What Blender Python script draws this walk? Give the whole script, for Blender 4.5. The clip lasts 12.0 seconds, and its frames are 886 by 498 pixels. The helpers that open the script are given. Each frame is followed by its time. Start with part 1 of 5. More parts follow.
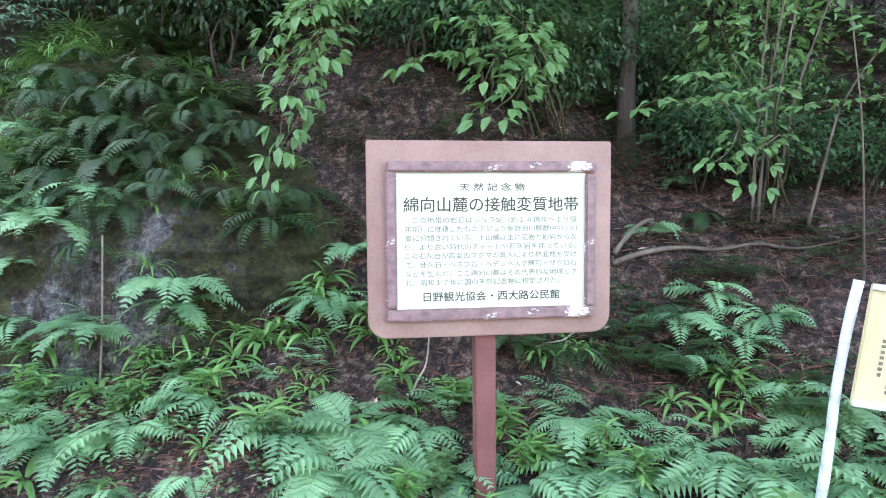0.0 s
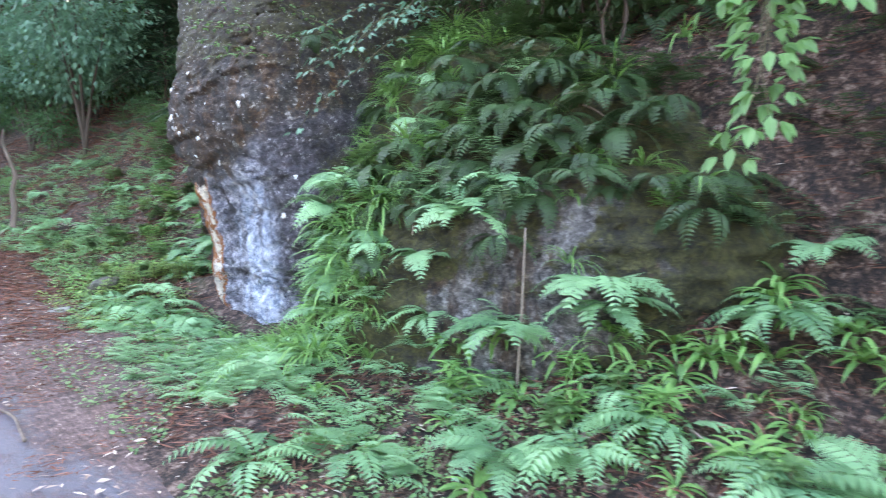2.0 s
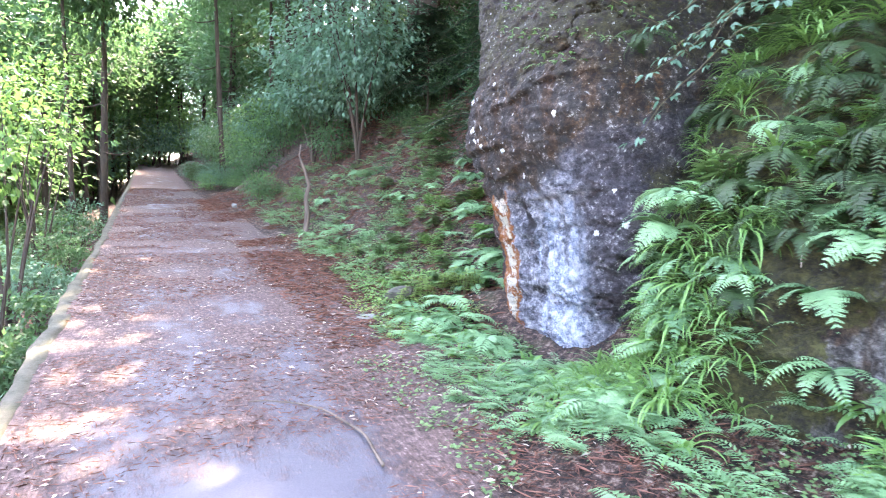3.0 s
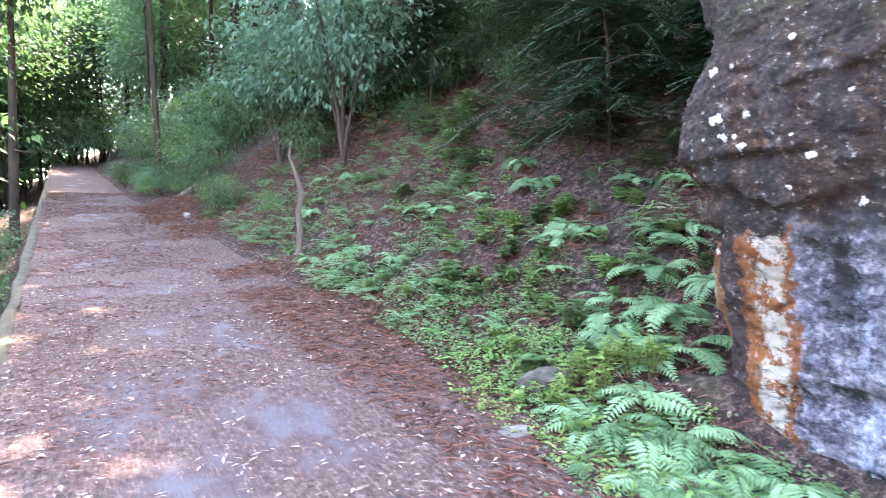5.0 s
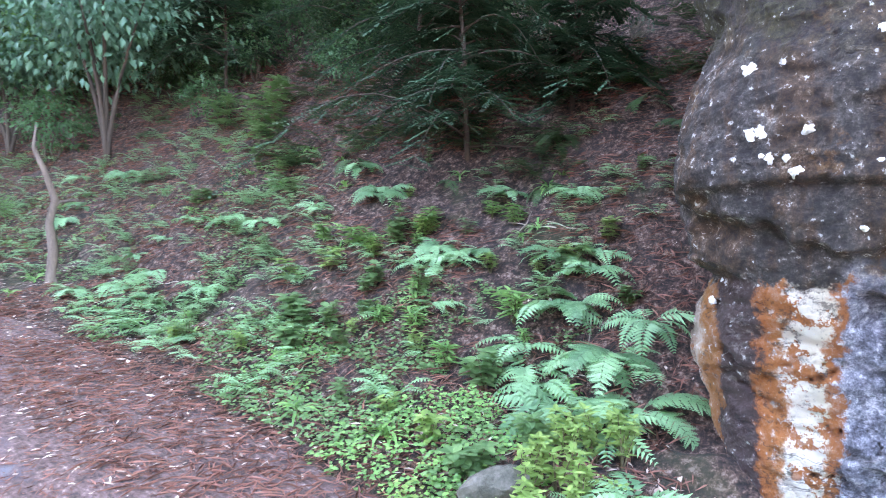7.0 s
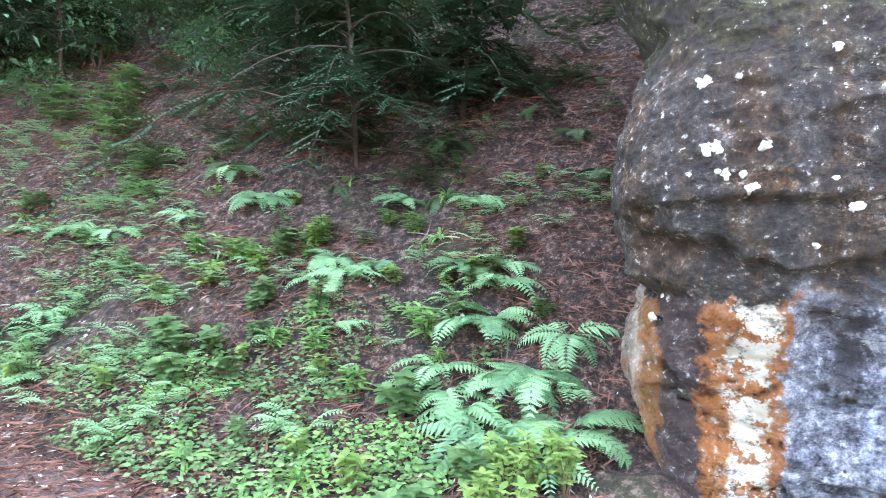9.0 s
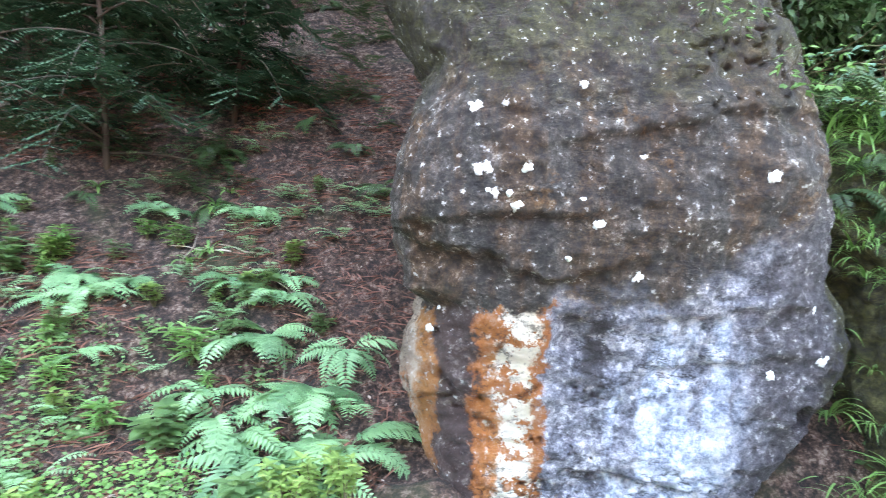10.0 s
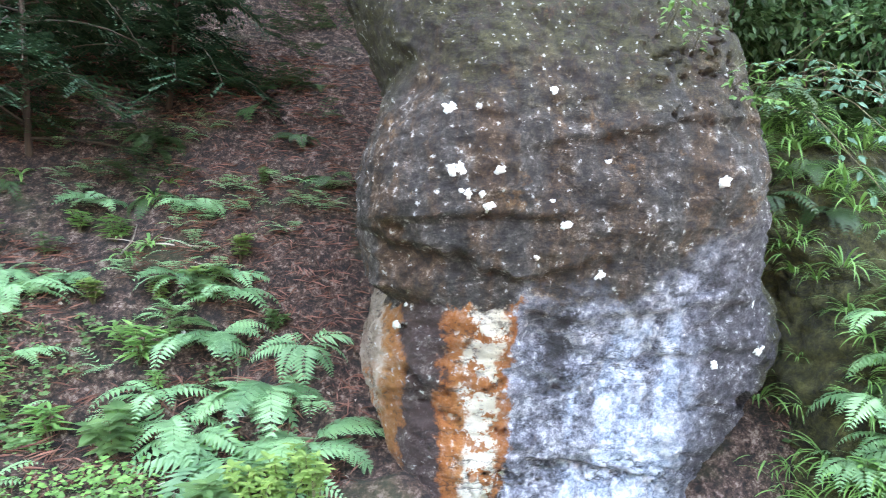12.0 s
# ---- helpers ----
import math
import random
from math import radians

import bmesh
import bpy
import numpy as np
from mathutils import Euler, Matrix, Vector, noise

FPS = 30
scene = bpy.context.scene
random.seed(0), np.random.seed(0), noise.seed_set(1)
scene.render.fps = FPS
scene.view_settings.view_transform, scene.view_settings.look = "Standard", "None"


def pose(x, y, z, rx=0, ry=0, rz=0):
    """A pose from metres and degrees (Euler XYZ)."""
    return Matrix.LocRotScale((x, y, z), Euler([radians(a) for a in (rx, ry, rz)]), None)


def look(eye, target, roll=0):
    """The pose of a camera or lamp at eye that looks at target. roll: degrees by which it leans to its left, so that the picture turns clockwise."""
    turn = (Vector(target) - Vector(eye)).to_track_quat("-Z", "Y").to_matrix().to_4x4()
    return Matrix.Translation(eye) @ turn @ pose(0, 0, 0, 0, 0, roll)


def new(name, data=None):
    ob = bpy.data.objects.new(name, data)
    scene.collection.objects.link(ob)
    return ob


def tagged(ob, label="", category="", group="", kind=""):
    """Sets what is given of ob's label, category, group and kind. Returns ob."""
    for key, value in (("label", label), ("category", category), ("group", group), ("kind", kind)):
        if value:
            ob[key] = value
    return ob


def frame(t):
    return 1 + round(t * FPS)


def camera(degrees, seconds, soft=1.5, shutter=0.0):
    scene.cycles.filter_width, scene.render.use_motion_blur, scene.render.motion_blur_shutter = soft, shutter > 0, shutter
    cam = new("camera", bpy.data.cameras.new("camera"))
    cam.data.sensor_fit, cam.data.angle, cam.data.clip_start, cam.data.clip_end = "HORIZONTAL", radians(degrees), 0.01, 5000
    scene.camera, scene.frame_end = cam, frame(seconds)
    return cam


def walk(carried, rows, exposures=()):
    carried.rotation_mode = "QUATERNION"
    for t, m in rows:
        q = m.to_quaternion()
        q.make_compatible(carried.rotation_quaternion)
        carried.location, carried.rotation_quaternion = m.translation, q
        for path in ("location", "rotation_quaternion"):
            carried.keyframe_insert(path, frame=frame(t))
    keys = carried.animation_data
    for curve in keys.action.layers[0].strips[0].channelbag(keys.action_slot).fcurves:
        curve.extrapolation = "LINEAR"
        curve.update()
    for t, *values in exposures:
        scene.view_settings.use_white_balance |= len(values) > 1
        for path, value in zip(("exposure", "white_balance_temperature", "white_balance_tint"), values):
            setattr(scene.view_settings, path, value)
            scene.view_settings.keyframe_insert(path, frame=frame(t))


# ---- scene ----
# x runs along the lane (the walk goes towards -x), y climbs the bank, z is up.
cam = camera(71.44, 12.0, soft=1.0, shutter=0.2)
ROWS = [
    (0.0, 0.097, 0.097, 1.565, 21.45, -3.60, -0.37),
    (0.5, 0.078, 0.098, 1.552, 21.65, -3.34, -0.52),
    (1.0, -0.035, 0.045, 1.548, 22.13, -3.17, -0.85),
    (1.5, -0.350, -0.110, 1.485, 32.00, -2.85, -1.20),
    (2.0, -0.982, 0.043, 1.489, 44.36, -3.35, -0.23),
    (2.5, -1.333, -0.216, 1.548, 54.87, -3.54, -0.62),
    (3.0, -1.729, -0.271, 1.590, 64.58, -3.31, -0.72),
    (3.2, -1.890, -0.262, 1.601, 65.21, -3.54, -0.90),
    (4.8, -4.365, -0.503, 1.810, 57.06, -3.64, -0.03),
    (5.0, -4.556, -0.580, 1.844, 58.23, -3.54, -0.19),
    (5.5, -4.970, -0.651, 1.870, 59.38, -3.32, -0.56),
    (6.0, -5.380, -0.507, 1.912, 56.40, -3.43, -0.16),
    (6.5, -5.663, -0.328, 1.967, 47.20, -3.57, -0.23),
    (7.0, -6.045, -0.303, 2.016, 37.35, -3.66, -0.51),
    (7.5, -6.311, -0.157, 2.063, 31.21, -3.53, -0.32),
    (9.5, -6.523, -0.215, 2.059, 16.38, -2.40, -1.15),
    (10.0, -6.545, -0.158, 2.051, 3.34, -1.46, -1.52),
    (10.5, -6.478, -0.097, 2.079, -2.58, -2.14, -1.55),
    (11.0, -6.415, -0.105, 2.081, -5.19, -1.94, -1.48),
    (11.5, -6.458, -0.155, 2.100, -4.53, -2.00, -1.81),
    (12.0, -6.746, -0.196, 2.097, -3.72, -2.46, -1.88),
]
EXPOSURES = [(0.0, 3.88, 8000, 16), (1.2, 3.9, 8000, 15), (1.8, 4.08, 8000, 17), (2.6, 4.55, 7900, 25), (5.5, 4.5, 7700, 28), (7.0, 4.75, 7600, 26), (9.5, 5.0, 8500, 18), (12.0, 4.85, 9000, 17)]
walk(cam, [(t, pose(x, y, z, 90 + pitch, roll, yaw)) for t, x, y, z, yaw, pitch, roll in ROWS], EXPOSURES)

# ---- light ----
SUN_ELEV, SUN_AZ = 56.0, 152.0          # azimuth of the sun, degrees from +x towards +y
sun_dir = Vector((math.cos(radians(SUN_ELEV)) * math.cos(radians(SUN_AZ)), math.cos(radians(SUN_ELEV)) * math.sin(radians(SUN_AZ)), math.sin(radians(SUN_ELEV))))
world = bpy.data.worlds.new("sky")
scene.world = world
world.use_nodes = True
wn = world.node_tree
sky = wn.nodes.new("ShaderNodeTexSky")
sky.sky_type = "NISHITA"
sky.sun_disc = False
sky.sun_elevation = radians(SUN_ELEV)
sky.sun_rotation = radians(90 - SUN_AZ)
wn.links.new(sky.outputs[0], wn.nodes["Background"].inputs[0])
wn.nodes["Background"].inputs[1].default_value = 0.15
sun = new("sun", bpy.data.lights.new("sun", "SUN"))
sun.data.energy, sun.data.angle, sun.data.color = 2.4, radians(0.6), (1.0, 0.95, 0.86)
sun.matrix_world = look(sun_dir * 60, (0, 0, 0))


# ---- materials ----
def nodes_of(name):
    m = bpy.data.materials.new(name)
    m.use_nodes = True
    return m, m.node_tree.nodes, m.node_tree.links, m.node_tree.nodes["Principled BSDF"]


def ramp(nodes, stops):
    r = nodes.new("ShaderNodeValToRGB")
    e = r.color_ramp.elements
    e[0].position, e[0].color = stops[0][0], (*stops[0][1], 1)
    e[1].position, e[1].color = stops[-1][0], (*stops[-1][1], 1)
    for p, c in stops[1:-1]:
        e.new(p).color = (*c, 1)
    return r


def noise_tex(nodes, links, coords, scale, detail=6, rough=0.6, squash=None):
    n = nodes.new("ShaderNodeTexNoise")
    n.inputs["Scale"].default_value, n.inputs["Detail"].default_value, n.inputs["Roughness"].default_value = scale, detail, rough
    if squash:
        mp = nodes.new("ShaderNodeMapping")
        mp.inputs["Scale"].default_value = squash
        links.new(coords, mp.inputs[0])
        coords = mp.outputs[0]
    links.new(coords, n.inputs["Vector"])
    return n.outputs["Fac"]


def mixed(nodes, links, fac, a, b, blend="MIX"):
    m = nodes.new("ShaderNodeMix")
    m.data_type, m.blend_type = "RGBA", blend
    for value, sock in ((fac, m.inputs[0]), (a, m.inputs[6]), (b, m.inputs[7])):
        if isinstance(value, (int, float)):
            sock.default_value = value
        elif isinstance(value, tuple):
            sock.default_value = (*value, 1)
        else:
            links.new(value, sock)
    return m.outputs[2]


def maths(nodes, links, op, a, b=0.0, c=0.0):
    m = nodes.new("ShaderNodeMath")
    m.operation = op
    for i, v in enumerate((a, b, c)):
        if isinstance(v, (int, float)):
            m.inputs[i].default_value = v
        else:
            links.new(v, m.inputs[i])
    return m.outputs[0]


def ranged(nodes, links, v, lo, hi, a=0.0, b=1.0):
    m = nodes.new("ShaderNodeMapRange")
    m.interpolation_type = "SMOOTHSTEP"
    links.new(v, m.inputs[0])
    for i, k in enumerate((lo, hi, a, b)):
        m.inputs[i + 1].default_value = k
    return m.outputs[0]


def bump(nodes, links, bsdf, height, strength=0.5, distance=0.02):
    b = nodes.new("ShaderNodeBump")
    b.inputs["Strength"].default_value, b.inputs["Distance"].default_value = strength, distance
    links.new(height, b.inputs["Height"])
    links.new(b.outputs[0], bsdf.inputs["Normal"])


def plain(name, dark, light, scale=8.0, rough=0.75, relief=0.3, fine=60.0, squash=None, metal=0.0):
    """Two colours mixed by coarse and fine noise, with a small relief."""
    m, n, l, p = nodes_of(name)
    co = n.new("ShaderNodeTexCoord").outputs["Object"]
    a, b = noise_tex(n, l, co, scale, squash=squash), noise_tex(n, l, co, fine, 4, 0.7, squash)
    f = maths(n, l, "MULTIPLY_ADD", a, 0.65, maths(n, l, "MULTIPLY", b, 0.35))
    r = ramp(n, [(0.34, dark), (0.66, light)])
    l.new(f, r.inputs[0])
    l.new(r.outputs[0], p.inputs["Base Color"])
    p.inputs["Roughness"].default_value, p.inputs["Metallic"].default_value = rough, metal
    bump(n, l, p, f, relief, 0.02)
    return m


def leafy(name, dark, light, glow, gloss=0.45, island=False, through_light=0.35):
    """A leaf: its colour varies from piece to piece, and some light shines through."""
    m, n, l, p = nodes_of(name)
    if island:
        rnd = n.new("ShaderNodeNewGeometry").outputs["Random Per Island"]
    else:
        rnd = n.new("ShaderNodeObjectInfo").outputs["Random"]
    co = n.new("ShaderNodeTexCoord").outputs["Object"]
    f = maths(n, l, "MULTIPLY_ADD", noise_tex(n, l, co, 9.0, 3), 0.7, maths(n, l, "MULTIPLY_ADD", rnd, 0.5, -0.12))
    r = ramp(n, [(0.12, dark), (0.75, light)])
    l.new(f, r.inputs[0])
    l.new(r.outputs[0], p.inputs["Base Color"])
    p.inputs["Roughness"].default_value = gloss
    p.inputs["Specular IOR Level"].default_value = 0.12 if gloss > 0.7 else 0.4
    t = n.new("ShaderNodeBsdfTranslucent")
    l.new(mixed(n, l, 0.6, r.outputs[0], glow), t.inputs[0])
    s = n.new("ShaderNodeMixShader")
    s.inputs[0].default_value = through_light
    l.new(p.outputs[0], s.inputs[1])
    l.new(t.outputs[0], s.inputs[2])
    l.new(s.outputs[0], n["Material Output"].inputs[0])
    return m


def litter_material():
    """Forest floor: dark humus, red-brown cedar needles, pale bits."""
    m, n, l, p = nodes_of("forest_floor")
    co = n.new("ShaderNodeTexCoord").outputs["Object"]
    big, mid, fine = noise_tex(n, l, co, 1.3, 5), noise_tex(n, l, co, 14.0, 6, 0.7), noise_tex(n, l, co, 70.0, 5, 0.75)
    streak = noise_tex(n, l, co, 40.0, 4, 0.7, (1.0, 0.22, 1.0))
    f = maths(n, l, "MULTIPLY_ADD", mid, 0.5, maths(n, l, "MULTIPLY_ADD", fine, 0.3, maths(n, l, "MULTIPLY", streak, 0.25)))
    r = ramp(n, [(0.46, (0.008, 0.006, 0.005)), (0.51, (0.04, 0.022, 0.016)), (0.56, (0.12, 0.066, 0.048)), (0.62, (0.34, 0.25, 0.2))])
    l.new(f, r.inputs[0])
    moss = ranged(n, l, big, 0.56, 0.68)
    c = mixed(n, l, maths(n, l, "MULTIPLY", moss, 0.45), r.outputs[0], (0.045, 0.06, 0.018))
    l.new(c, p.inputs["Base Color"])
    p.inputs["Roughness"].default_value = 0.85
    bump(n, l, p, f, 1.0, 0.12)
    return m


def road_material():
    """Worn bluish asphalt under a patchy cover of brown needles, thicker towards the bank."""
    m, n, l, p = nodes_of("lane_surface")
    co = n.new("ShaderNodeTexCoord").outputs["Object"]
    sep = n.new("ShaderNodeSeparateXYZ")
    l.new(co, sep.inputs[0])
    grit = noise_tex(n, l, co, 160.0, 3, 0.8)
    patch = noise_tex(n, l, co, 2.1, 6, 0.62, (0.7, 1.0, 1.0))
    mid, streak = noise_tex(n, l, co, 22.0, 6, 0.75), noise_tex(n, l, co, 55.0, 4, 0.7, (0.25, 1.0, 1.0))
    asphalt = ramp(n, [(0.3, (0.055, 0.056, 0.07)), (0.7, (0.125, 0.128, 0.155))])
    l.new(grit, asphalt.inputs[0])
    f = maths(n, l, "MULTIPLY_ADD", mid, 0.6, maths(n, l, "MULTIPLY", streak, 0.4))
    needles = ramp(n, [(0.4, (0.03, 0.02, 0.017)), (0.49, (0.09, 0.056, 0.048)), (0.57, (0.16, 0.105, 0.092)), (0.68, (0.4, 0.33, 0.3))])
    l.new(f, needles.inputs[0])
    side = ranged(n, l, maths(n, l, "ABSOLUTE", maths(n, l, "SUBTRACT", sep.outputs[1], 0.1)), 0.35, 1.25, 0.0, 0.30)
    far = ranged(n, l, sep.outputs[0], -9.0, -3.5, 0.17, 0.03)
    cover = ranged(n, l, maths(n, l, "ADD", maths(n, l, "MULTIPLY_ADD", f, 0.45, patch), maths(n, l, "ADD", side, far)), 0.7, 0.92)
    l.new(mixed(n, l, cover, asphalt.outputs[0], needles.outputs[0]), p.inputs["Base Color"])
    l.new(ranged(n, l, cover, 0.0, 1.0, 0.5, 0.85), p.inputs["Roughness"])
    bump(n, l, p, maths(n, l, "MULTIPLY_ADD", maths(n, l, "MULTIPLY", cover, f), 1.0, maths(n, l, "MULTIPLY", grit, 0.1)), 0.7, 0.02)
    return m


def rock_material(name, zones):
    """Grey limestone with moss, lichen and, where zones is set, rust-stained and washed-white stripes low on its face."""
    m, n, l, p = nodes_of(name)
    co = n.new("ShaderNodeTexCoord").outputs["Object"]
    sep = n.new("ShaderNodeSeparateXYZ")
    l.new(co, sep.inputs[0])
    nor = n.new("ShaderNodeSeparateXYZ")
    l.new(n.new("ShaderNodeNewGeometry").outputs["Normal"], nor.inputs[0])
    x, z = sep.outputs[0], sep.outputs[2]
    warp = noise_tex(n, l, co, 3.0, 5)
    mid, fine = noise_tex(n, l, co, 11.0, 8, 0.72), noise_tex(n, l, co, 34.0, 9, 0.82)
    spots = noise_tex(n, l, co, 34.0, 4, 0.65)
    drip = noise_tex(n, l, co, 5.0, 6, 0.65, (1.0, 1.0, 0.16))
    grit = noise_tex(n, l, co, 120.0, 5, 0.75)
    f = maths(n, l, "MULTIPLY_ADD", mid, 0.4, maths(n, l, "MULTIPLY_ADD", fine, 0.45, maths(n, l, "MULTIPLY", grit, 0.15)))
    base = ramp(n, [(0.42, (0.014, 0.012, 0.01)), (0.485, (0.034, 0.03, 0.026)), (0.535, (0.09, 0.08, 0.068)), (0.565, (0.17, 0.158, 0.14)), (0.605, (0.6, 0.58, 0.55))])
    if not zones:
        base = ramp(n, [(0.42, (0.02, 0.018, 0.015)), (0.475, (0.1, 0.095, 0.088)), (0.53, (0.24, 0.23, 0.215)), (0.6, (0.6, 0.59, 0.56))])
    l.new(f, base.inputs[0])
    brown = ramp(n, [(0.43, (0.012, 0.007, 0.005)), (0.5, (0.065, 0.033, 0.014)), (0.545, (0.12, 0.066, 0.03)), (0.6, (0.4, 0.31, 0.22))])
    l.new(f, brown.inputs[0])
    c = mixed(n, l, ranged(n, l, drip, 0.46, 0.58, 0.0, 0.85), base.outputs[0], brown.outputs[0])
    moss = ramp(n, [(0.42, (0.01, 0.009, 0.004)), (0.5, (0.034, 0.031, 0.01)), (0.58, (0.085, 0.085, 0.026))] if zones else [(0.42, (0.012, 0.011, 0.004)), (0.5, (0.05, 0.05, 0.012)), (0.58, (0.12, 0.12, 0.035))])
    l.new(f, moss.inputs[0])
    if zones:
        wob = noise_tex(n, l, co, 6.0, 6, 0.7)
        xw = maths(n, l, "ADD", x, maths(n, l, "MULTIPLY_ADD", wob, 0.26, maths(n, l, "MULTIPLY_ADD", mid, 0.1, maths(n, l, "MULTIPLY_ADD", fine, 0.06, -0.21))))
        zw = maths(n, l, "ADD", z, maths(n, l, "MULTIPLY_ADD", warp, 0.34, maths(n, l, "MULTIPLY_ADD", wob, 0.3, maths(n, l, "MULTIPLY_ADD", mid, 0.16, -0.4))))
        # a broad brown seep over the upper face and an orange one beside it
        seep = maths(n, l, "MULTIPLY", maths(n, l, "MULTIPLY", ranged(n, l, xw, -6.28, -6.12), ranged(n, l, xw, -5.62, -5.85)), ranged(n, l, zw, 1.72, 1.95))
        c = mixed(n, l, maths(n, l, "MULTIPLY", seep, ranged(n, l, drip, 0.36, 0.5, 0.15, 0.9)), c, brown.outputs[0])
        ochre = ramp(n, [(0.43, (0.03, 0.014, 0.006)), (0.5, (0.2, 0.09, 0.02)), (0.57, (0.36, 0.22, 0.1))])
        l.new(f, ochre.inputs[0])
        patch = maths(n, l, "MULTIPLY", ranged(n, l, noise_tex(n, l, co, 4.5, 5, 0.7), 0.58, 0.66), ranged(n, l, zw, 2.05, 2.25))
        c = mixed(n, l, maths(n, l, "MULTIPLY", patch, 0.6), c, ochre.outputs[0])
        # washed grey-blue stone, with a white run and a dark drip in it
        grey = ramp(n, [(0.42, (0.03, 0.032, 0.04)), (0.475, (0.13, 0.14, 0.17)), (0.52, (0.27, 0.285, 0.33)), (0.59, (0.72, 0.74, 0.78))])
        l.new(f, grey.inputs[0])
        pale = ramp(n, [(0.41, (0.12, 0.15, 0.2)), (0.465, (0.3, 0.38, 0.5)), (0.52, (0.62, 0.7, 0.8)), (0.58, (0.88, 0.9, 0.92))])
        l.new(f, pale.inputs[0])
        run = maths(n, l, "MULTIPLY", maths(n, l, "MULTIPLY", ranged(n, l, xw, -5.99, -5.93), ranged(n, l, xw, -5.3, -5.52)), ranged(n, l, zw, 1.78, 1.66))
        white = mixed(n, l, maths(n, l, "MULTIPLY", run, ranged(n, l, drip, 0.42, 0.52, 0.1, 1.0)), grey.outputs[0], pale.outputs[0])
        dark = maths(n, l, "MULTIPLY", maths(n, l, "MULTIPLY", ranged(n, l, xw, -6.09, -6.05), ranged(n, l, xw, -5.95, -5.99)), maths(n, l, "MULTIPLY", ranged(n, l, zw, 1.74, 1.68), ranged(n, l, zw, 1.38, 1.5)))
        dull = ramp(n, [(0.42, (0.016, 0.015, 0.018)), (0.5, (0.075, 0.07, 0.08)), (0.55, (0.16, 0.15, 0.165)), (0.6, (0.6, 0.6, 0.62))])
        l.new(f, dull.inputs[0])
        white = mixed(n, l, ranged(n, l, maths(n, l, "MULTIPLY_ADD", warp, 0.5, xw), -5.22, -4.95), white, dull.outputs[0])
        white = mixed(n, l, maths(n, l, "MULTIPLY", dark, 0.85), white, (0.035, 0.032, 0.034))
        right = ranged(n, l, xw, -6.27, -6.23)
        lowr = maths(n, l, "MULTIPLY", ranged(n, l, maths(n, l, "MULTIPLY_ADD", maths(n, l, "MAXIMUM", maths(n, l, "ADD", xw, 5.75), 0.0), -0.65, maths(n, l, "MULTIPLY_ADD", f, 0.5, zw)), 2.1, 1.92), right)
        c = mixed(n, l, lowr, c, white)
        # rust, dark and cream stripes
        stripes = ramp(n, [(0.0, (0.16, 0.12, 0.085)), (0.085, (0.3, 0.23, 0.17)), (0.11, (0.5, 0.42, 0.33)), (0.125, (0.36, 0.15, 0.035)), (0.148, (0.3, 0.11, 0.025)), (0.156, (0.06, 0.035, 0.03)), (0.226, (0.055, 0.03, 0.028)),
                           (0.236, (0.4, 0.12, 0.02)), (0.268, (0.42, 0.16, 0.04)), (0.28, (0.78, 0.74, 0.62)), (0.335, (0.72, 0.66, 0.5)), (0.344, (0.36, 0.11, 0.02)), (0.375, (0.3, 0.1, 0.025))])
        l.new(maths(n, l, "MULTIPLY_ADD", xw, 1 / 2.4, 7.1 / 2.4), stripes.inputs[0])
        rust = maths(n, l, "MULTIPLY", ranged(n, l, noise_tex(n, l, co, 8.0, 6, 0.72), 0.515, 0.54), maths(n, l, "MAXIMUM", ranged(n, l, xw, -6.55, -6.5), maths(n, l, "MULTIPLY", ranged(n, l, xw, -6.78, -6.84), ranged(n, l, zw, 1.4, 1.2))))
        stained = mixed(n, l, rust, stripes.outputs[0], (0.38, 0.12, 0.02))
        cream = maths(n, l, "MULTIPLY", ranged(n, l, noise_tex(n, l, co, 7.0, 6, 0.7), 0.58, 0.61), ranged(n, l, xw, -6.5, -6.46))
        stained = mixed(n, l, cream, stained, (0.76, 0.73, 0.62))
        sm = mixed(n, l, ranged(n, l, f, 0.5, 0.58, 0.0, 0.5), mixed(n, l, ranged(n, l, f, 0.42, 0.485, 0.3, 1.0), (0.03, 0.02, 0.015), stained), mixed(n, l, 0.4, stained, (0.7, 0.66, 0.58)))
        c = mixed(n, l, maths(n, l, "MULTIPLY", ranged(n, l, zw, 1.74, 1.7), ranged(n, l, xw, -6.22, -6.25)), c, sm)
        edge = maths(n, l, "MULTIPLY", ranged(n, l, maths(n, l, "MULTIPLY_ADD", warp, 0.7, x), -4.66, -4.44), ranged(n, l, mid, 0.4, 0.5))
        mossy = maths(n, l, "MAXIMUM", edge, maths(n, l, "MULTIPLY", ranged(n, l, maths(n, l, "MULTIPLY_ADD", warp, 1.0, z), 3.0, 3.35), ranged(n, l, mid, 0.38, 0.5)))
    else:
        bare = n.new("ShaderNodeVectorMath")
        bare.operation = "DISTANCE"
        l.new(co, bare.inputs[0])
        bare.inputs[1].default_value = (-2.8, 2.64, 0.95)
        mossy = ranged(n, l, maths(n, l, "MULTIPLY_ADD", warp, 0.9, maths(n, l, "MULTIPLY_ADD", mid, 0.6, maths(n, l, "MULTIPLY", bare.outputs["Value"], 0.4))), 0.9, 1.0)
    c = mixed(n, l, mossy, c, moss.outputs[0])
    lich = maths(n, l, "MULTIPLY", ranged(n, l, spots, 0.63, 0.66) if zones else 0.0, ranged(n, l, mid, 0.42, 0.5))
    c = mixed(n, l, maths(n, l, "MULTIPLY", lich, 0.8), c, (0.62, 0.64, 0.6))
    l.new(c, p.inputs["Base Color"])
    p.inputs["Roughness"].default_value = 0.72
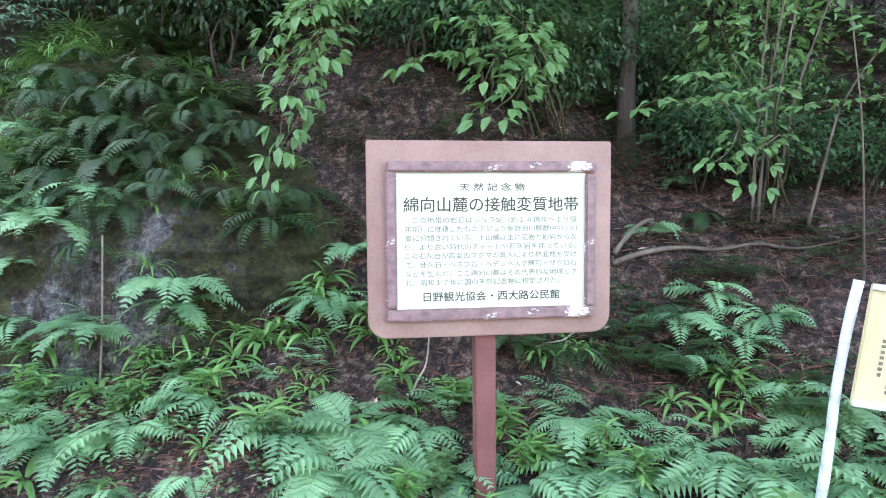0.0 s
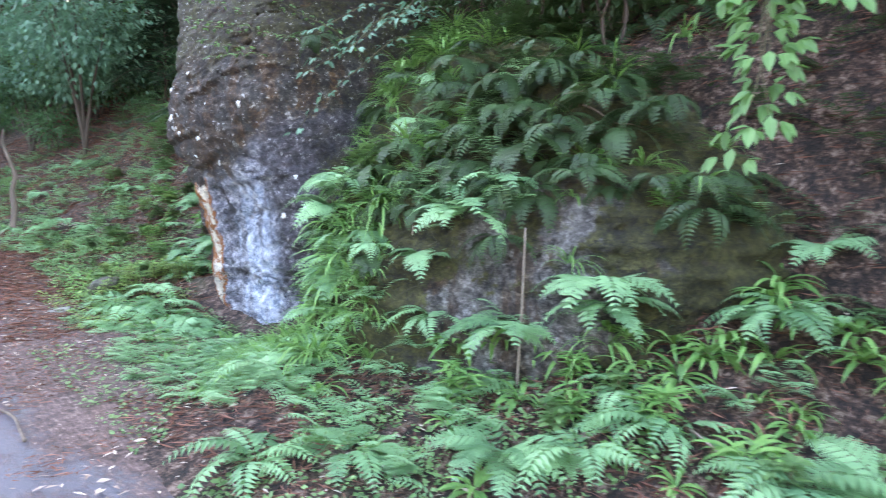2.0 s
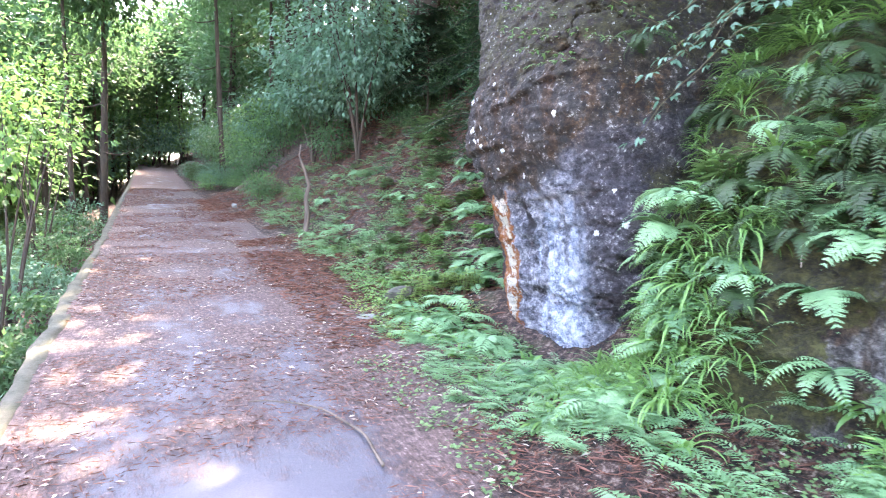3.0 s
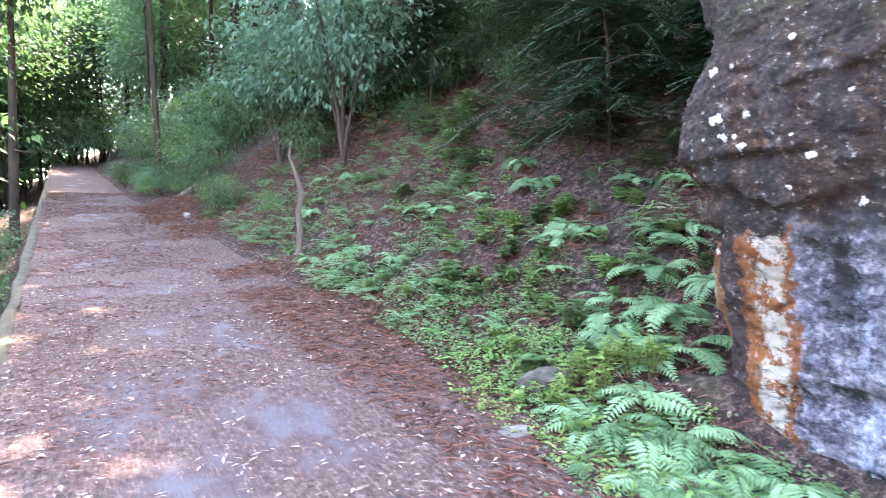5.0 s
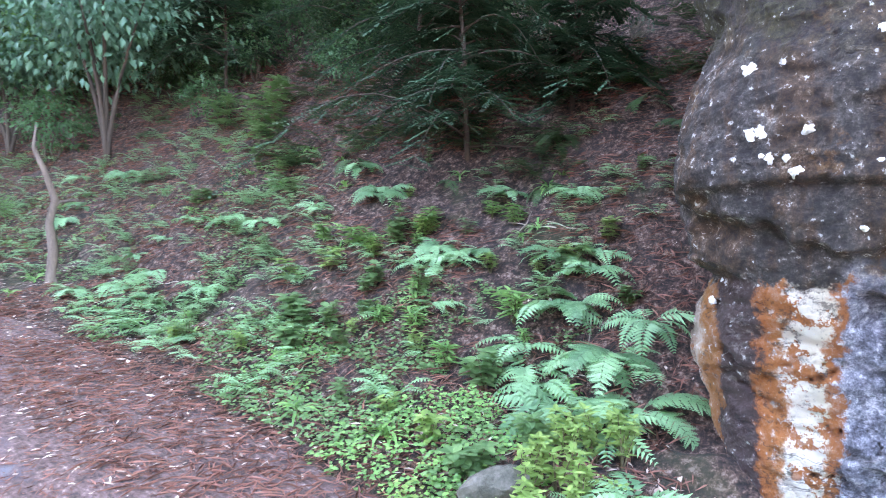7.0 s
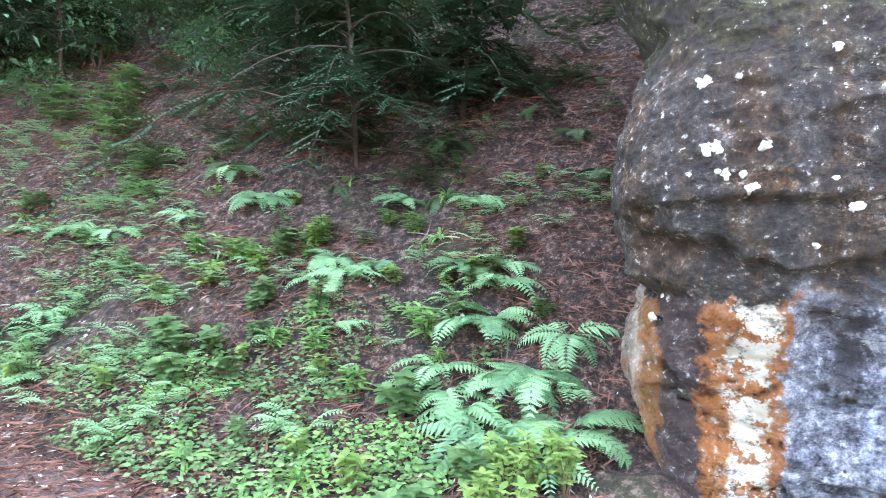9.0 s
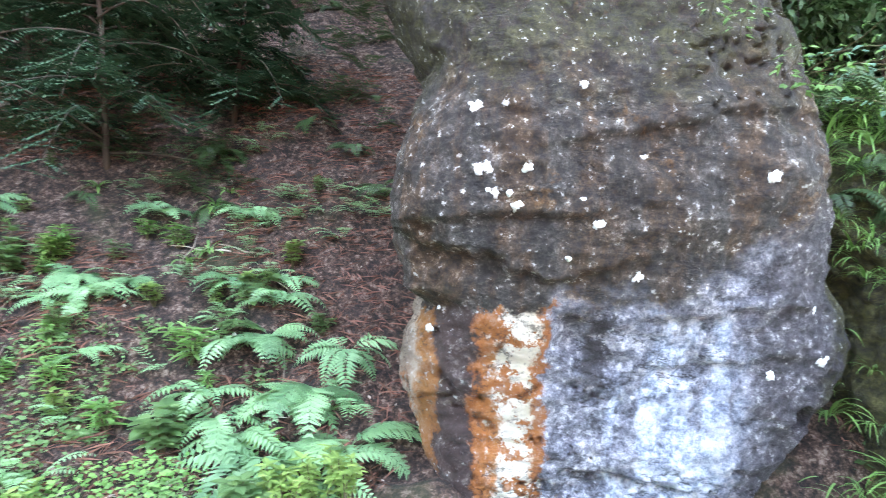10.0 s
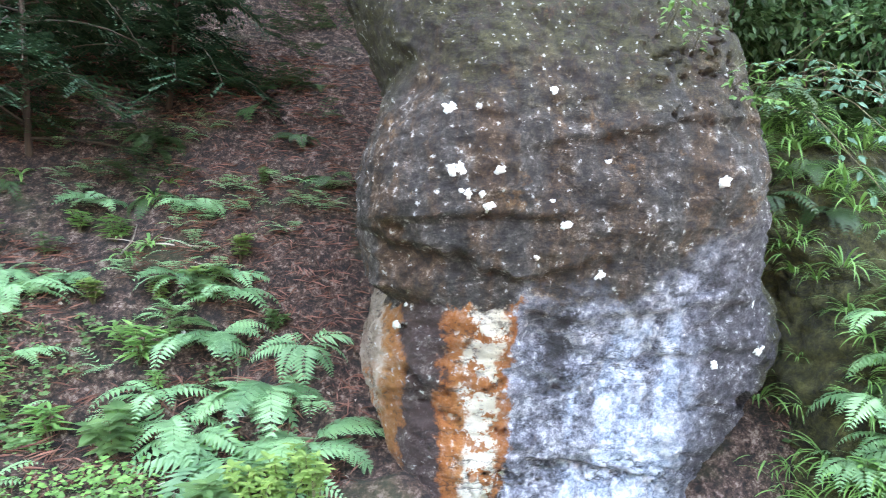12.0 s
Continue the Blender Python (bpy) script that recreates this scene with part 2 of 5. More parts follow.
    v = n.new("ShaderNodeTexVoronoi")
    v.feature = "DISTANCE_TO_EDGE"
    v.inputs["Scale"].default_value = 3.2
    wv = n.new("ShaderNodeMixRGB")
    wv.inputs[0].default_value = 0.35
    l.new(co, wv.inputs[1])
    nc = n.new("ShaderNodeTexNoise")
    nc.inputs["Scale"].default_value, nc.inputs["Detail"].default_value, nc.inputs["Roughness"].default_value = 3.1, 7, 0.68
    l.new(co, nc.inputs["Vector"])
    l.new(nc.outputs["Color"], wv.inputs[2])
    l.new(wv.outputs[0], v.inputs["Vector"])
    crack = maths(n, l, "MULTIPLY", ranged(n, l, v.outputs["Distance"], 0.0, 0.04, -0.3, 0.0), ranged(n, l, warp, 0.5, 0.6))
    bed = noise_tex(n, l, co, 2.6, 9, 0.62, (1.0, 1.0, 2.6))
    seam = ranged(n, l, maths(n, l, "ABSOLUTE", maths(n, l, "SUBTRACT", bed, 0.5)), 0.0, 0.014, 1.0, 0.0)
    seam = maths(n, l, "MULTIPLY", seam, ranged(n, l, warp, 0.44, 0.54))
    l.new(mixed(n, l, maths(n, l, "MULTIPLY", seam, 0.75), c, (0.012, 0.01, 0.009)), p.inputs["Base Color"])
    bump(n, l, p, maths(n, l, "MULTIPLY_ADD", seam, -0.35, maths(n, l, "ADD", f, crack)), 1.0, 0.09)
    return m


MAT_FLOOR, MAT_ROAD = litter_material(), road_material()
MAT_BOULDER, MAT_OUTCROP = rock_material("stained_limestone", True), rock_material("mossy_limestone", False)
MAT_STONE = plain("field_stone", (0.10, 0.10, 0.085), (0.30, 0.30, 0.27), 9, 0.8, 0.6)
MAT_DARKSTONE = plain("mossy_field_stone", (0.022, 0.026, 0.014), (0.13, 0.125, 0.10), 11, 0.85, 0.7)
MAT_WHITESTONE = plain("white_stone", (0.5, 0.49, 0.45), (0.8, 0.79, 0.76), 14, 0.7, 0.4)
MAT_LICHEN = plain("white_lichen", (0.45, 0.5, 0.46), (0.8, 0.82, 0.78), 60, 0.95, 0.8)
MAT_CONCRETE = plain("mossy_concrete", (0.025, 0.032, 0.013), (0.12, 0.11, 0.08), 7, 0.9, 0.5)
MAT_FERN = leafy("fern_green", (0.055, 0.16, 0.075), (0.27, 0.5, 0.25), (0.3, 0.52, 0.2))
# the fern green again, darkened so that its colour carries the shade
MAT_FERN_SHADED = leafy("shaded_fern_green", (0.018, 0.045, 0.017), (0.055, 0.115, 0.042), (0.07, 0.135, 0.035))
MAT_HERB = leafy("herb_green", (0.06, 0.14, 0.055), (0.17, 0.31, 0.12), (0.22, 0.36, 0.1), island=True)
MAT_HERB_BRIGHT = leafy("yellow_green_herb", (0.10, 0.2, 0.05), (0.27, 0.4, 0.12), (0.3, 0.44, 0.1), island=True)
MAT_STRAP = leafy("strap_leaf_green", (0.07, 0.2, 0.06), (0.22, 0.43, 0.13), (0.2, 0.4, 0.08), island=True)
MAT_LEAF = leafy("broad_leaf_green", (0.06, 0.14, 0.045), (0.14, 0.29, 0.10), (0.2, 0.4, 0.09), island=True)
MAT_BUSH = leafy("blue_green_leaf", (0.05, 0.13, 0.08), (0.14, 0.29, 0.19), (0.15, 0.32, 0.17), island=True)
MAT_LIME = leafy("lime_leaf", (0.05, 0.13, 0.035), (0.13, 0.28, 0.085), (0.18, 0.36, 0.09), island=True, through_light=0.4)
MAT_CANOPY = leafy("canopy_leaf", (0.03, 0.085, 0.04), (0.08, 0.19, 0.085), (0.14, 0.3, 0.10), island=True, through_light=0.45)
MAT_NEEDLE = leafy("conifer_green", (0.022, 0.06, 0.036), (0.06, 0.13, 0.075), (0.05, 0.12, 0.05), 0.8, True, 0.15)
MAT_NEEDLE_TIP = leafy("conifer_tip", (0.025, 0.06, 0.036), (0.065, 0.12, 0.07), (0.05, 0.11, 0.05), 0.8, True, 0.15)
MAT_STEM = plain("green_brown_stem", (0.05, 0.05, 0.02), (0.16, 0.14, 0.07), 20, 0.8)
MAT_BARK = plain("cedar_bark", (0.022, 0.016, 0.012), (0.10, 0.075, 0.055), 6, 0.9, 0.9, 40, (1, 1, 0.12))
MAT_TWIG = plain("dead_twig", (0.10, 0.075, 0.055), (0.32, 0.26, 0.2), 16, 0.85)
MAT_SNAG = plain("weathered_snag", (0.05, 0.038, 0.028), (0.22, 0.17, 0.13), 7, 0.9, 0.8, 50, (1, 1, 0.25))
MAT_PALEWOOD = plain("bleached_wood", (0.22, 0.17, 0.12), (0.55, 0.48, 0.38), 9, 0.85, 0.6, 60, (1, 1, 0.2))
MAT_NEEDLES = leafy("fallen_needles", (0.035, 0.014, 0.009), (0.34, 0.165, 0.12), (0.1, 0.05, 0.02), 0.75, True, 0.05)
MAT_PALEBITS = leafy("pale_leaf_bits", (0.22, 0.15, 0.11), (0.62, 0.52, 0.43), (0.3, 0.25, 0.18), 0.75, True, 0.05)
MAT_BOARD = plain("faded_brown_paint", (0.24, 0.135, 0.105), (0.38, 0.235, 0.19), 3.5, 0.5, 0.15, 90)
MAT_POST = plain("red_brown_paint", (0.15, 0.05, 0.045), (0.24, 0.09, 0.08), 5, 0.45, 0.15, 90)
MAT_PANEL = plain("cream_enamel", (0.53, 0.56, 0.40), (0.60, 0.625, 0.47), 1.5, 0.35, 0.03, 120)
MAT_PANEL_B = plain("yellowed_panel", (0.46, 0.39, 0.2), (0.62, 0.56, 0.34), 4, 0.5, 0.05, 60, (1, 1, 0.3))
MAT_INK = plain("dark_ink", (0.02, 0.025, 0.018), (0.05, 0.055, 0.045), 30, 0.6, 0.02)
MAT_INK_FADED = plain("faded_ink", (0.13, 0.16, 0.13), (0.34, 0.37, 0.3), 30, 0.6, 0.02)
MAT_INK_BROWN = plain("brown_ink", (0.10, 0.085, 0.05), (0.22, 0.19, 0.12), 30, 0.6, 0.02)
MAT_WHITEPAINT = plain("flaking_white_paint", (0.38, 0.40, 0.38), (0.78, 0.8, 0.78), 12, 0.6, 0.4)


def flaked_material():
    """Dull brown paint that flakes to white along the frame."""
    m, n, l, p = nodes_of("flaking_frame_paint")
    co = n.new("ShaderNodeTexCoord").outputs["Object"]
    f = noise_tex(n, l, co, 9.0, 7, 0.75, (0.5, 1, 1))
    a = ramp(n, [(0.3, (0.15, 0.09, 0.085)), (0.7, (0.3, 0.19, 0.18))])
    l.new(noise_tex(n, l, co, 30.0), a.inputs[0])
    flake = ranged(n, l, f, 0.585, 0.62)
    l.new(mixed(n, l, flake, a.outputs[0], (0.72, 0.71, 0.69)), p.inputs["Base Color"])
    p.inputs["Roughness"].default_value = 0.5
    bump(n, l, p, flake, 0.25, 0.002)
    return m


MAT_FRAME = flaked_material()

# ---- helpers for meshes ----
rng = np.random.default_rng(7)


def lattice(ix, iy, iz):
    h = (ix * 374761393 + iy * 668265263 + iz * 2147483647) & 0xFFFFFFFF
    h = ((h ^ (h >> 13)) * 1274126177) & 0xFFFFFFFF
    return ((h ^ (h >> 16)) & 0xFFFF) / 65535.0


def value_noise(x, y, z):
    x, y, z = (np.asarray(v, float) for v in (x, y, z))
    i, j, k = (np.floor(v).astype(np.int64) for v in (x, y, z))
    fx, fy, fz = x - i, y - j, z - k
    fx, fy, fz = (f * f * (3 - 2 * f) for f in (fx, fy, fz))
    out = 0
    for a in (0, 1):
        for b in (0, 1):
            for c in (0, 1):
                w = (fx if a else 1 - fx) * (fy if b else 1 - fy) * (fz if c else 1 - fz)
                out = out + w * lattice(i + a, j + b, k + c)
    return out - 0.5


def fbm(x, y, z, scale, octaves=4, gain=0.5):
    out, amp = 0, 1.0
    for o in range(octaves):
        out = out + amp * value_noise(x * scale + 17.3 * o, y * scale + 5.1 * o, z * scale + 9.7 * o)
        scale, amp = scale * 2.03, amp * gain
    return out


def smooth(lo, hi, v):
    t = np.clip((v - lo) / (hi - lo), 0, 1)
    return t * t * (3 - 2 * t)


def mesh_of(name, verts, faces, mat, shade=False):
    me = bpy.data.meshes.new(name)
    me.from_pydata(np.asarray(verts, float).tolist(), [], [list(map(int, f)) for f in faces])
    me.materials.append(mat)
    if shade:
        me.polygons.foreach_set("use_smooth", [True] * len(me.polygons))
    me.update()
    return me


def part(name, me, parent=None, label="", m=None):
    """Links a mesh as one object, under a thing if one is given."""
    ob = new(name, me)
    if parent:
        ob.parent = parent
    if m is not None:
        ob.matrix_local = m
    return tagged(ob, label)


def root(name, m, label, category, group="", kind=""):
    ob = new(name)
    ob.empty_display_size = 0.1
    ob.matrix_world = m
    return tagged(ob, label, category, group, kind)


class Soup:
    """Collects vertices and faces of one mesh."""

    def __init__(self):
        self.v, self.f, self.n = [], [], 0

    def add(self, verts, faces):
        verts = np.asarray(verts, float)
        self.v.append(verts)
        self.f.extend([tuple(int(i) + self.n for i in q) for q in faces])
        self.n += len(verts)

    def add_grid(self, verts, faces):
        """verts: (N, k, 3) copies of one small shape; faces: the shape's own."""
        N, k, _ = verts.shape
        off = (np.arange(N) * k + self.n)
        for q in faces:
            self.f.extend(map(tuple, (np.asarray(q)[None, :] + off[:, None]).tolist()))
        self.v.append(verts.reshape(-1, 3))
        self.n += N * k

    def mesh(self, name, mat, shade=False):
        return mesh_of(name, np.concatenate(self.v), self.f, mat, shade)


def unit(a):
    return a / np.maximum(np.linalg.norm(a, axis=-1, keepdims=True), 1e-9)


LEAF_FACES = [(0, 2, 1), (0, 3, 2), (1, 2, 5, 4), (2, 3, 6, 5), (4, 5, 7), (5, 6, 7)]


def leaves(base, way, up, length, width, fold=0.12, droop=0.15):
    """N leaves, each folded along its rib and drooping to a pointed tip: (N, 8, 3)."""
    base, way = np.asarray(base, float), unit(np.asarray(way, float))
    side = unit(np.cross(way, np.asarray(up, float)))
    nor = np.cross(side, way)
    L, W = np.asarray(length)[:, None], np.asarray(width)[:, None]

    def at(s, w, h):
        return base + way * L * s + side * W * w + nor * (L * h)
    return np.stack([at(0, 0, 0), at(.33, .5, fold * .4), at(.33, 0, -fold * .1), at(.33, -.5, fold * .4),
                     at(.7, .36, fold * .3 - droop * .5), at(.7, 0, -droop * .55), at(.7, -.36, fold * .3 - droop * .5), at(1, 0, -droop)], 1)


KITE_FACES = [(0, 2, 1), (0, 3, 2), (1, 2, 4), (2, 3, 4)]


def kites(base, way, up, length, width, fold=0.1, droop=0.12, belly=0.4):
    base, way = np.asarray(base, float), unit(np.asarray(way, float))
    side = unit(np.cross(way, np.asarray(up, float)))
    nor = np.cross(side, way)
    L, W = np.asarray(length)[:, None], np.asarray(width)[:, None]
    return np.stack([base, base + way * L * belly + side * W * .5 + nor * L * fold * .3, base + way * L * belly - nor * L * fold * .3,
                     base + way * L * belly - side * W * .5 + nor * L * fold * .3, base + way * L - nor * L * droop], 1)


def tube(soup, pts, radii, sides=6, rough=0.0):
    """A tapered tube along points, closed at both ends."""
    pts = np.asarray(pts, float)
    n = len(pts)
    radii = np.broadcast_to(np.asarray(radii, float), (n,))
    d = unit(np.gradient(pts, axis=0))
    ref = np.where(np.abs(d[:, 2:3]) > 0.9, np.array([[1., 0, 0]]), np.array([[0, 0, 1.]]))
    s = unit(np.cross(d, ref))
    t = np.cross(s, d)
    ang = np.arange(sides) * 2 * math.pi / sides
    ring = pts[:, None] + radii[:, None, None] * (np.cos(ang)[None, :, None] * s[:, None] + np.sin(ang)[None, :, None] * t[:, None])
    if rough:
        q = ring.reshape(-1, 3)
        k = 1 + rough * fbm(q[:, 0], q[:, 1], q[:, 2], 7.0, 3)
        ring = pts[:, None] + (ring - pts[:, None]) * k.reshape(n, sides, 1)
    faces = [(i * sides + j, i * sides + (j + 1) % sides, (i + 1) * sides + (j + 1) % sides, (i + 1) * sides + j) for i in range(n - 1) for j in range(sides)]
    faces += [tuple(range(sides))[::-1], tuple(range((n - 1) * sides, n * sides))]
    soup.add(ring.reshape(-1, 3), faces)


def bevelled_box(sx, sy, sz, bevel, mat, name):
    bm = bmesh.new()
    bmesh.ops.create_cube(bm, size=1)
    bmesh.ops.scale(bm, vec=(sx, sy, sz), verts=bm.verts)
    bmesh.ops.bevel(bm, geom=bm.edges[:], offset=bevel, segments=2, affect="EDGES")
    me = bpy.data.meshes.new(name)
    bm.to_mesh(me)
    bm.free()
    me.materials.append(mat)
    return me


# ---- the lie of the land ----
def road_z(x):
    return -0.081 * x - 0.012 * np.minimum(x + 13.0, 0)


def bank_foot(x):
    """Where the bank begins to rise beside the lane."""
    return 1.0 + 0.75 * smooth(-3.9, -5.9, x) + 0.7 * np.exp(-((x + 5.5) / 1.0) ** 2) - 0.6 * smooth(-12.0, -26.0, x) + 0.12 * value_noise(x * 0.8, 0, 3)


def land(x, y):
    """Height of the ground."""
    x, y = np.asarray(x, float), np.asarray(y, float)
    d = np.maximum(y - bank_foot(x), 0)
    open_bank = 0.2 * d + 0.55 * np.maximum(d - 1.1, 0) + 0.1 * np.maximum(d - 2.6, 0) - 0.25 * np.maximum(d - 16, 0)
    sign_bank = 0.17 * d + 0.38 * np.maximum(d - 1.5, 0) + 0.2 * np.maximum(d - 2.6, 0) - 0.2 * np.maximum(d - 16, 0)
    k = smooth(-4.7, -7.3, x)
    h = k * open_bank + (1 - k) * sign_bank
    ledge = smooth(2.95, 4.1, y + 0.45 * smooth(-2.0, -3.9, x)) * smooth(0.2, -2.0, x) * smooth(-7.1, -5.3, x)
    h = h + 1.15 * ledge + 0.16 * smooth(1.7, 2.5, y) * smooth(-0.8, -2.0, x) * smooth(-4.7, -3.9, x)
    left = np.maximum(-1.0 - y, 0)
    h = h - 1.7 * smooth(0.0, 0.06, left) - 0.35 * np.minimum(left, 14) + 0.3 * np.maximum(left - 26, 0)
    rough = smooth(0.0, 0.8, d) * (0.22 * fbm(x, y, 0, 0.9, 5, 0.55) + 0.06 * fbm(x, y, 4, 7.0, 3))
    rough = rough + smooth(0.2, 1.0, left) * 0.4 * fbm(x, y, 2, 0.7, 4)
    under = 0.03 * ((y > -1.0) & (d <= 0)) * smooth(60, 50, np.abs(x))
    return road_z(np.clip(x, -75, 40)) + h + rough - under


def spaced(stops):
    out = []
    for a, b, step in stops:
        out += list(np.arange(a, b - 1e-6, step))
    return np.array(out + [stops[-1][1]])


gx = spaced([(-400, -120, 20), (-120, -50, 5), (-50, -20, 1.2), (-20, -13, 0.25), (-13, 3.2, 0.07), (3.2, 8, 0.4), (8, 60, 4), (60, 400, 20)])
gy = spaced([(-400, -60, 20), (-60, -12, 3), (-12, -2, 0.4), (-2, -0.99, 0.03), (-0.99, 0.6, 0.3), (0.6, 7.5, 0.07), (7.5, 16, 0.3), (16, 60, 3), (60, 400, 20)])
GX, GY = np.meshgrid(gx, gy)
GZ = land(GX, GY)
nx, ny = len(gx), len(gy)
idx = np.arange(nx * ny).reshape(ny, nx)
quads = np.stack([idx[:-1, :-1], idx[:-1, 1:], idx[1:, 1:], idx[1:, :-1]], -1).reshape(-1, 4)
ground = new("ground", mesh_of("ground", np.stack([GX, GY, GZ], -1).reshape(-1, 3), quads, MAT_FLOOR, True))
tagged(ground, "forest ground of dark soil, brown needles and moss", "ground", kind="structure")

# the lane, a thin slab that lies on the ground
rx = spaced([(-75, -20, 1.0), (-20, 4, 0.15), (4, 40, 2.0)])
rv = np.linspace(0, 1, 30)
RX, RV = np.meshgrid(rx, rv)
RY = -0.95 + RV * (bank_foot(RX) + 0.35 + 0.95)
RZ = road_z(RX) + 0.012 + 0.02 * fbm(RX, RY, 0, 1.2, 3) - 0.05 * smooth(0.86, 1.0, RV)
RZ = np.maximum(RZ, np.where(RV < 0.86, land(RX, RY) + 0.004, -9))
i2 = np.arange(RX.size).reshape(RX.shape)
rq = np.stack([i2[:-1, :-1], i2[:-1, 1:], i2[1:, 1:], i2[1:, :-1]], -1).reshape(-1, 4)
road = new("road", mesh_of("road", np.stack([RX, RY, RZ], -1).reshape(-1, 3), rq, MAT_ROAD, True))
tagged(road, "narrow asphalt lane covered in brown cedar needles", "road", kind="structure")

# retaining wall under the lane's open edge, with a low mossy kerb
def retaining_wall():
    xs = spaced([(-60, -22, 1.5), (-22, 1, 0.12), (1, 30, 2)])
    prof = [(-1.16, -0.02), (-1.18, 0.015), (-1.22, 0.022), (-1.28, 0.018), (-1.31, -0.01), (-1.33, -0.3), (-1.36, -0.9), (-1.42, -2.2), (-1.05, -2.2), (-1.16, -0.02)]
    V = []
    for k, (y, z) in enumerate(prof):
        off = 0.05 * fbm(xs, 0 * xs + k * 0.21, 0 * xs, 1.7, 4) + 0.03 * value_noise(xs * 0.3, 0, 8)
        V.append(np.stack([xs, y + 0.26 + off, road_z(xs) + z + 0.03 * fbm(xs, 0 * xs + k * 0.3, 0 * xs + 5, 3.1, 3)], -1))
    V = np.stack(V, 1)
    m, n = V.shape[:2]
    F = [(i * n + j, i * n + j + 1, (i + 1) * n + j + 1, (i + 1) * n + j) for i in range(m - 1) for j in range(n - 1)]
    F += [tuple(range(n - 1)), tuple(range((m - 1) * n, m * n - 1))[::-1]]
    ob = new("wall_retaining", mesh_of("wall_retaining", V.reshape(-1, 3), F, MAT_CONCRETE, True))
    tagged(ob, "rough concrete retaining wall with mossy kerb edge", "retaining wall", kind="structure")


retaining_wall()


# ---- rocks ----
def rock_surface(prof, segs, amp, seed, exponent=4.0):
    """A boulder lofted from level rings: prof(z) gives its left, right, front and back; noise breaks the surface."""
    zs, rings = prof
    ang = np.linspace(0, 2 * math.pi, segs, endpoint=False)
    ca, sa = np.cos(ang), np.sin(ang)
    rad = (np.abs(ca) ** exponent + np.abs(sa) ** exponent) ** (-1 / exponent)
    V = []
    for z, (l, r, f, b, lean) in zip(zs, rings):
        x = (l + r) / 2 + (r - l) / 2 * ca * rad
        y = (f + b) / 2 + (b - f) / 2 * sa * rad + lean * ((x - l) / (r - l) - 0.5)
        V.append(np.stack([x, y, np.full_like(x, z)], -1))
    V = np.stack(V)
    c = np.stack([(rings[:, 0] + rings[:, 1]) / 2, (rings[:, 2] + rings[:, 3]) / 2, np.asarray(zs)], -1)[:, None]
    out = V - c
    out[..., 2] = 0
    out = unit(out)
    x, y, z = V[..., 0], V[..., 1], V[..., 2]
    big = fbm(x + seed, y, z, 0.9, 3)
    blocky = np.abs(fbm(x + seed, y, z * 1.6, 2.0, 3)) - 0.2
    step = fbm(x + seed, y, z * 3.0, 1.4, 3)
    step = (np.floor(step * 9) / 9)
    fine = fbm(x, y + seed, z * 1.5, 9.0, 4, 0.6)
    crack = smooth(0.02, 0.0, np.abs(fbm(x + seed, y, z * 3.4, 1.2, 6, 0.6))) * smooth(-0.1, 0.15, fbm(x, y + seed, z, 1.1, 2))
    disp = -0.05 * crack + amp * (0.9 * big - 0.6 * blocky + 0.35 * step + 0.32 * fine)
    V = V + out * disp[..., None]
    m, n = V.shape[:2]
    F = [(i * n + j, i * n + (j + 1) % n, (i + 1) * n + (j + 1) % n, (i + 1) * n + j) for i in range(m - 1) for j in range(n)]
    F += [tuple(range(n))[::-1], tuple(range((m - 1) * n, m * n))]
    return V.reshape(-1, 3), F


def profile(rows, steps):
    rows = np.array(rows, float)
    zs = np.linspace(rows[0, 0], rows[-1, 0], steps)
    return zs, np.stack([np.interp(zs, rows[:, 0], rows[:, i]) for i in range(1, rows.shape[1])], -1)


# z: left, right, front, back, lean
BOULDER = profile([
    (-0.3, -6.55, -5.15, 2.86, 4.8, 0.1), (0.4, -6.72, -5.15, 2.66, 4.8, 0.0), (0.8, -6.82, -5.12, 2.62, 4.8, 0.05), (1.05, -6.88, -4.95, 2.59, 4.8, 0.1), (1.3, -6.97, -4.78, 2.57, 4.8, 0.1),
    (1.5, -6.98, -4.72, 2.53, 4.8, 0.12), (1.64, -6.93, -4.76, 2.48, 4.8, 0.14), (1.72, -6.86, -4.80, 2.44, 4.8, 0.15), (1.80, -6.97, -4.84, 2.40, 4.8, 0.15), (2.06, -7.0, -4.86, 2.34, 4.8, 0.18), (2.3, -6.98, -4.9, 2.27, 4.8, 0.2),
    (2.47, -6.95, -4.93, 2.27, 4.8, 0.2), (2.66, -6.85, -4.98, 2.32, 4.8, 0.2), (2.8, -6.83, -5.02, 2.36, 4.8, 0.2), (3.04, -6.95, -5.1, 2.38, 4.8, 0.2), (3.5, -7.1, -5.2, 2.45, 4.8, 0.2), (4.4, -7.0, -5.4, 2.7, 4.8, 0.1), (4.8, -6.6, -5.7, 3.2, 4.5, 0)], 380)
bv, bf = rock_surface(BOULDER, 620, 0.11, 3.0)
bx, bz = bv[:, 0], bv[:, 2]
front = smooth(3.6, 3.0, bv[:, 1])
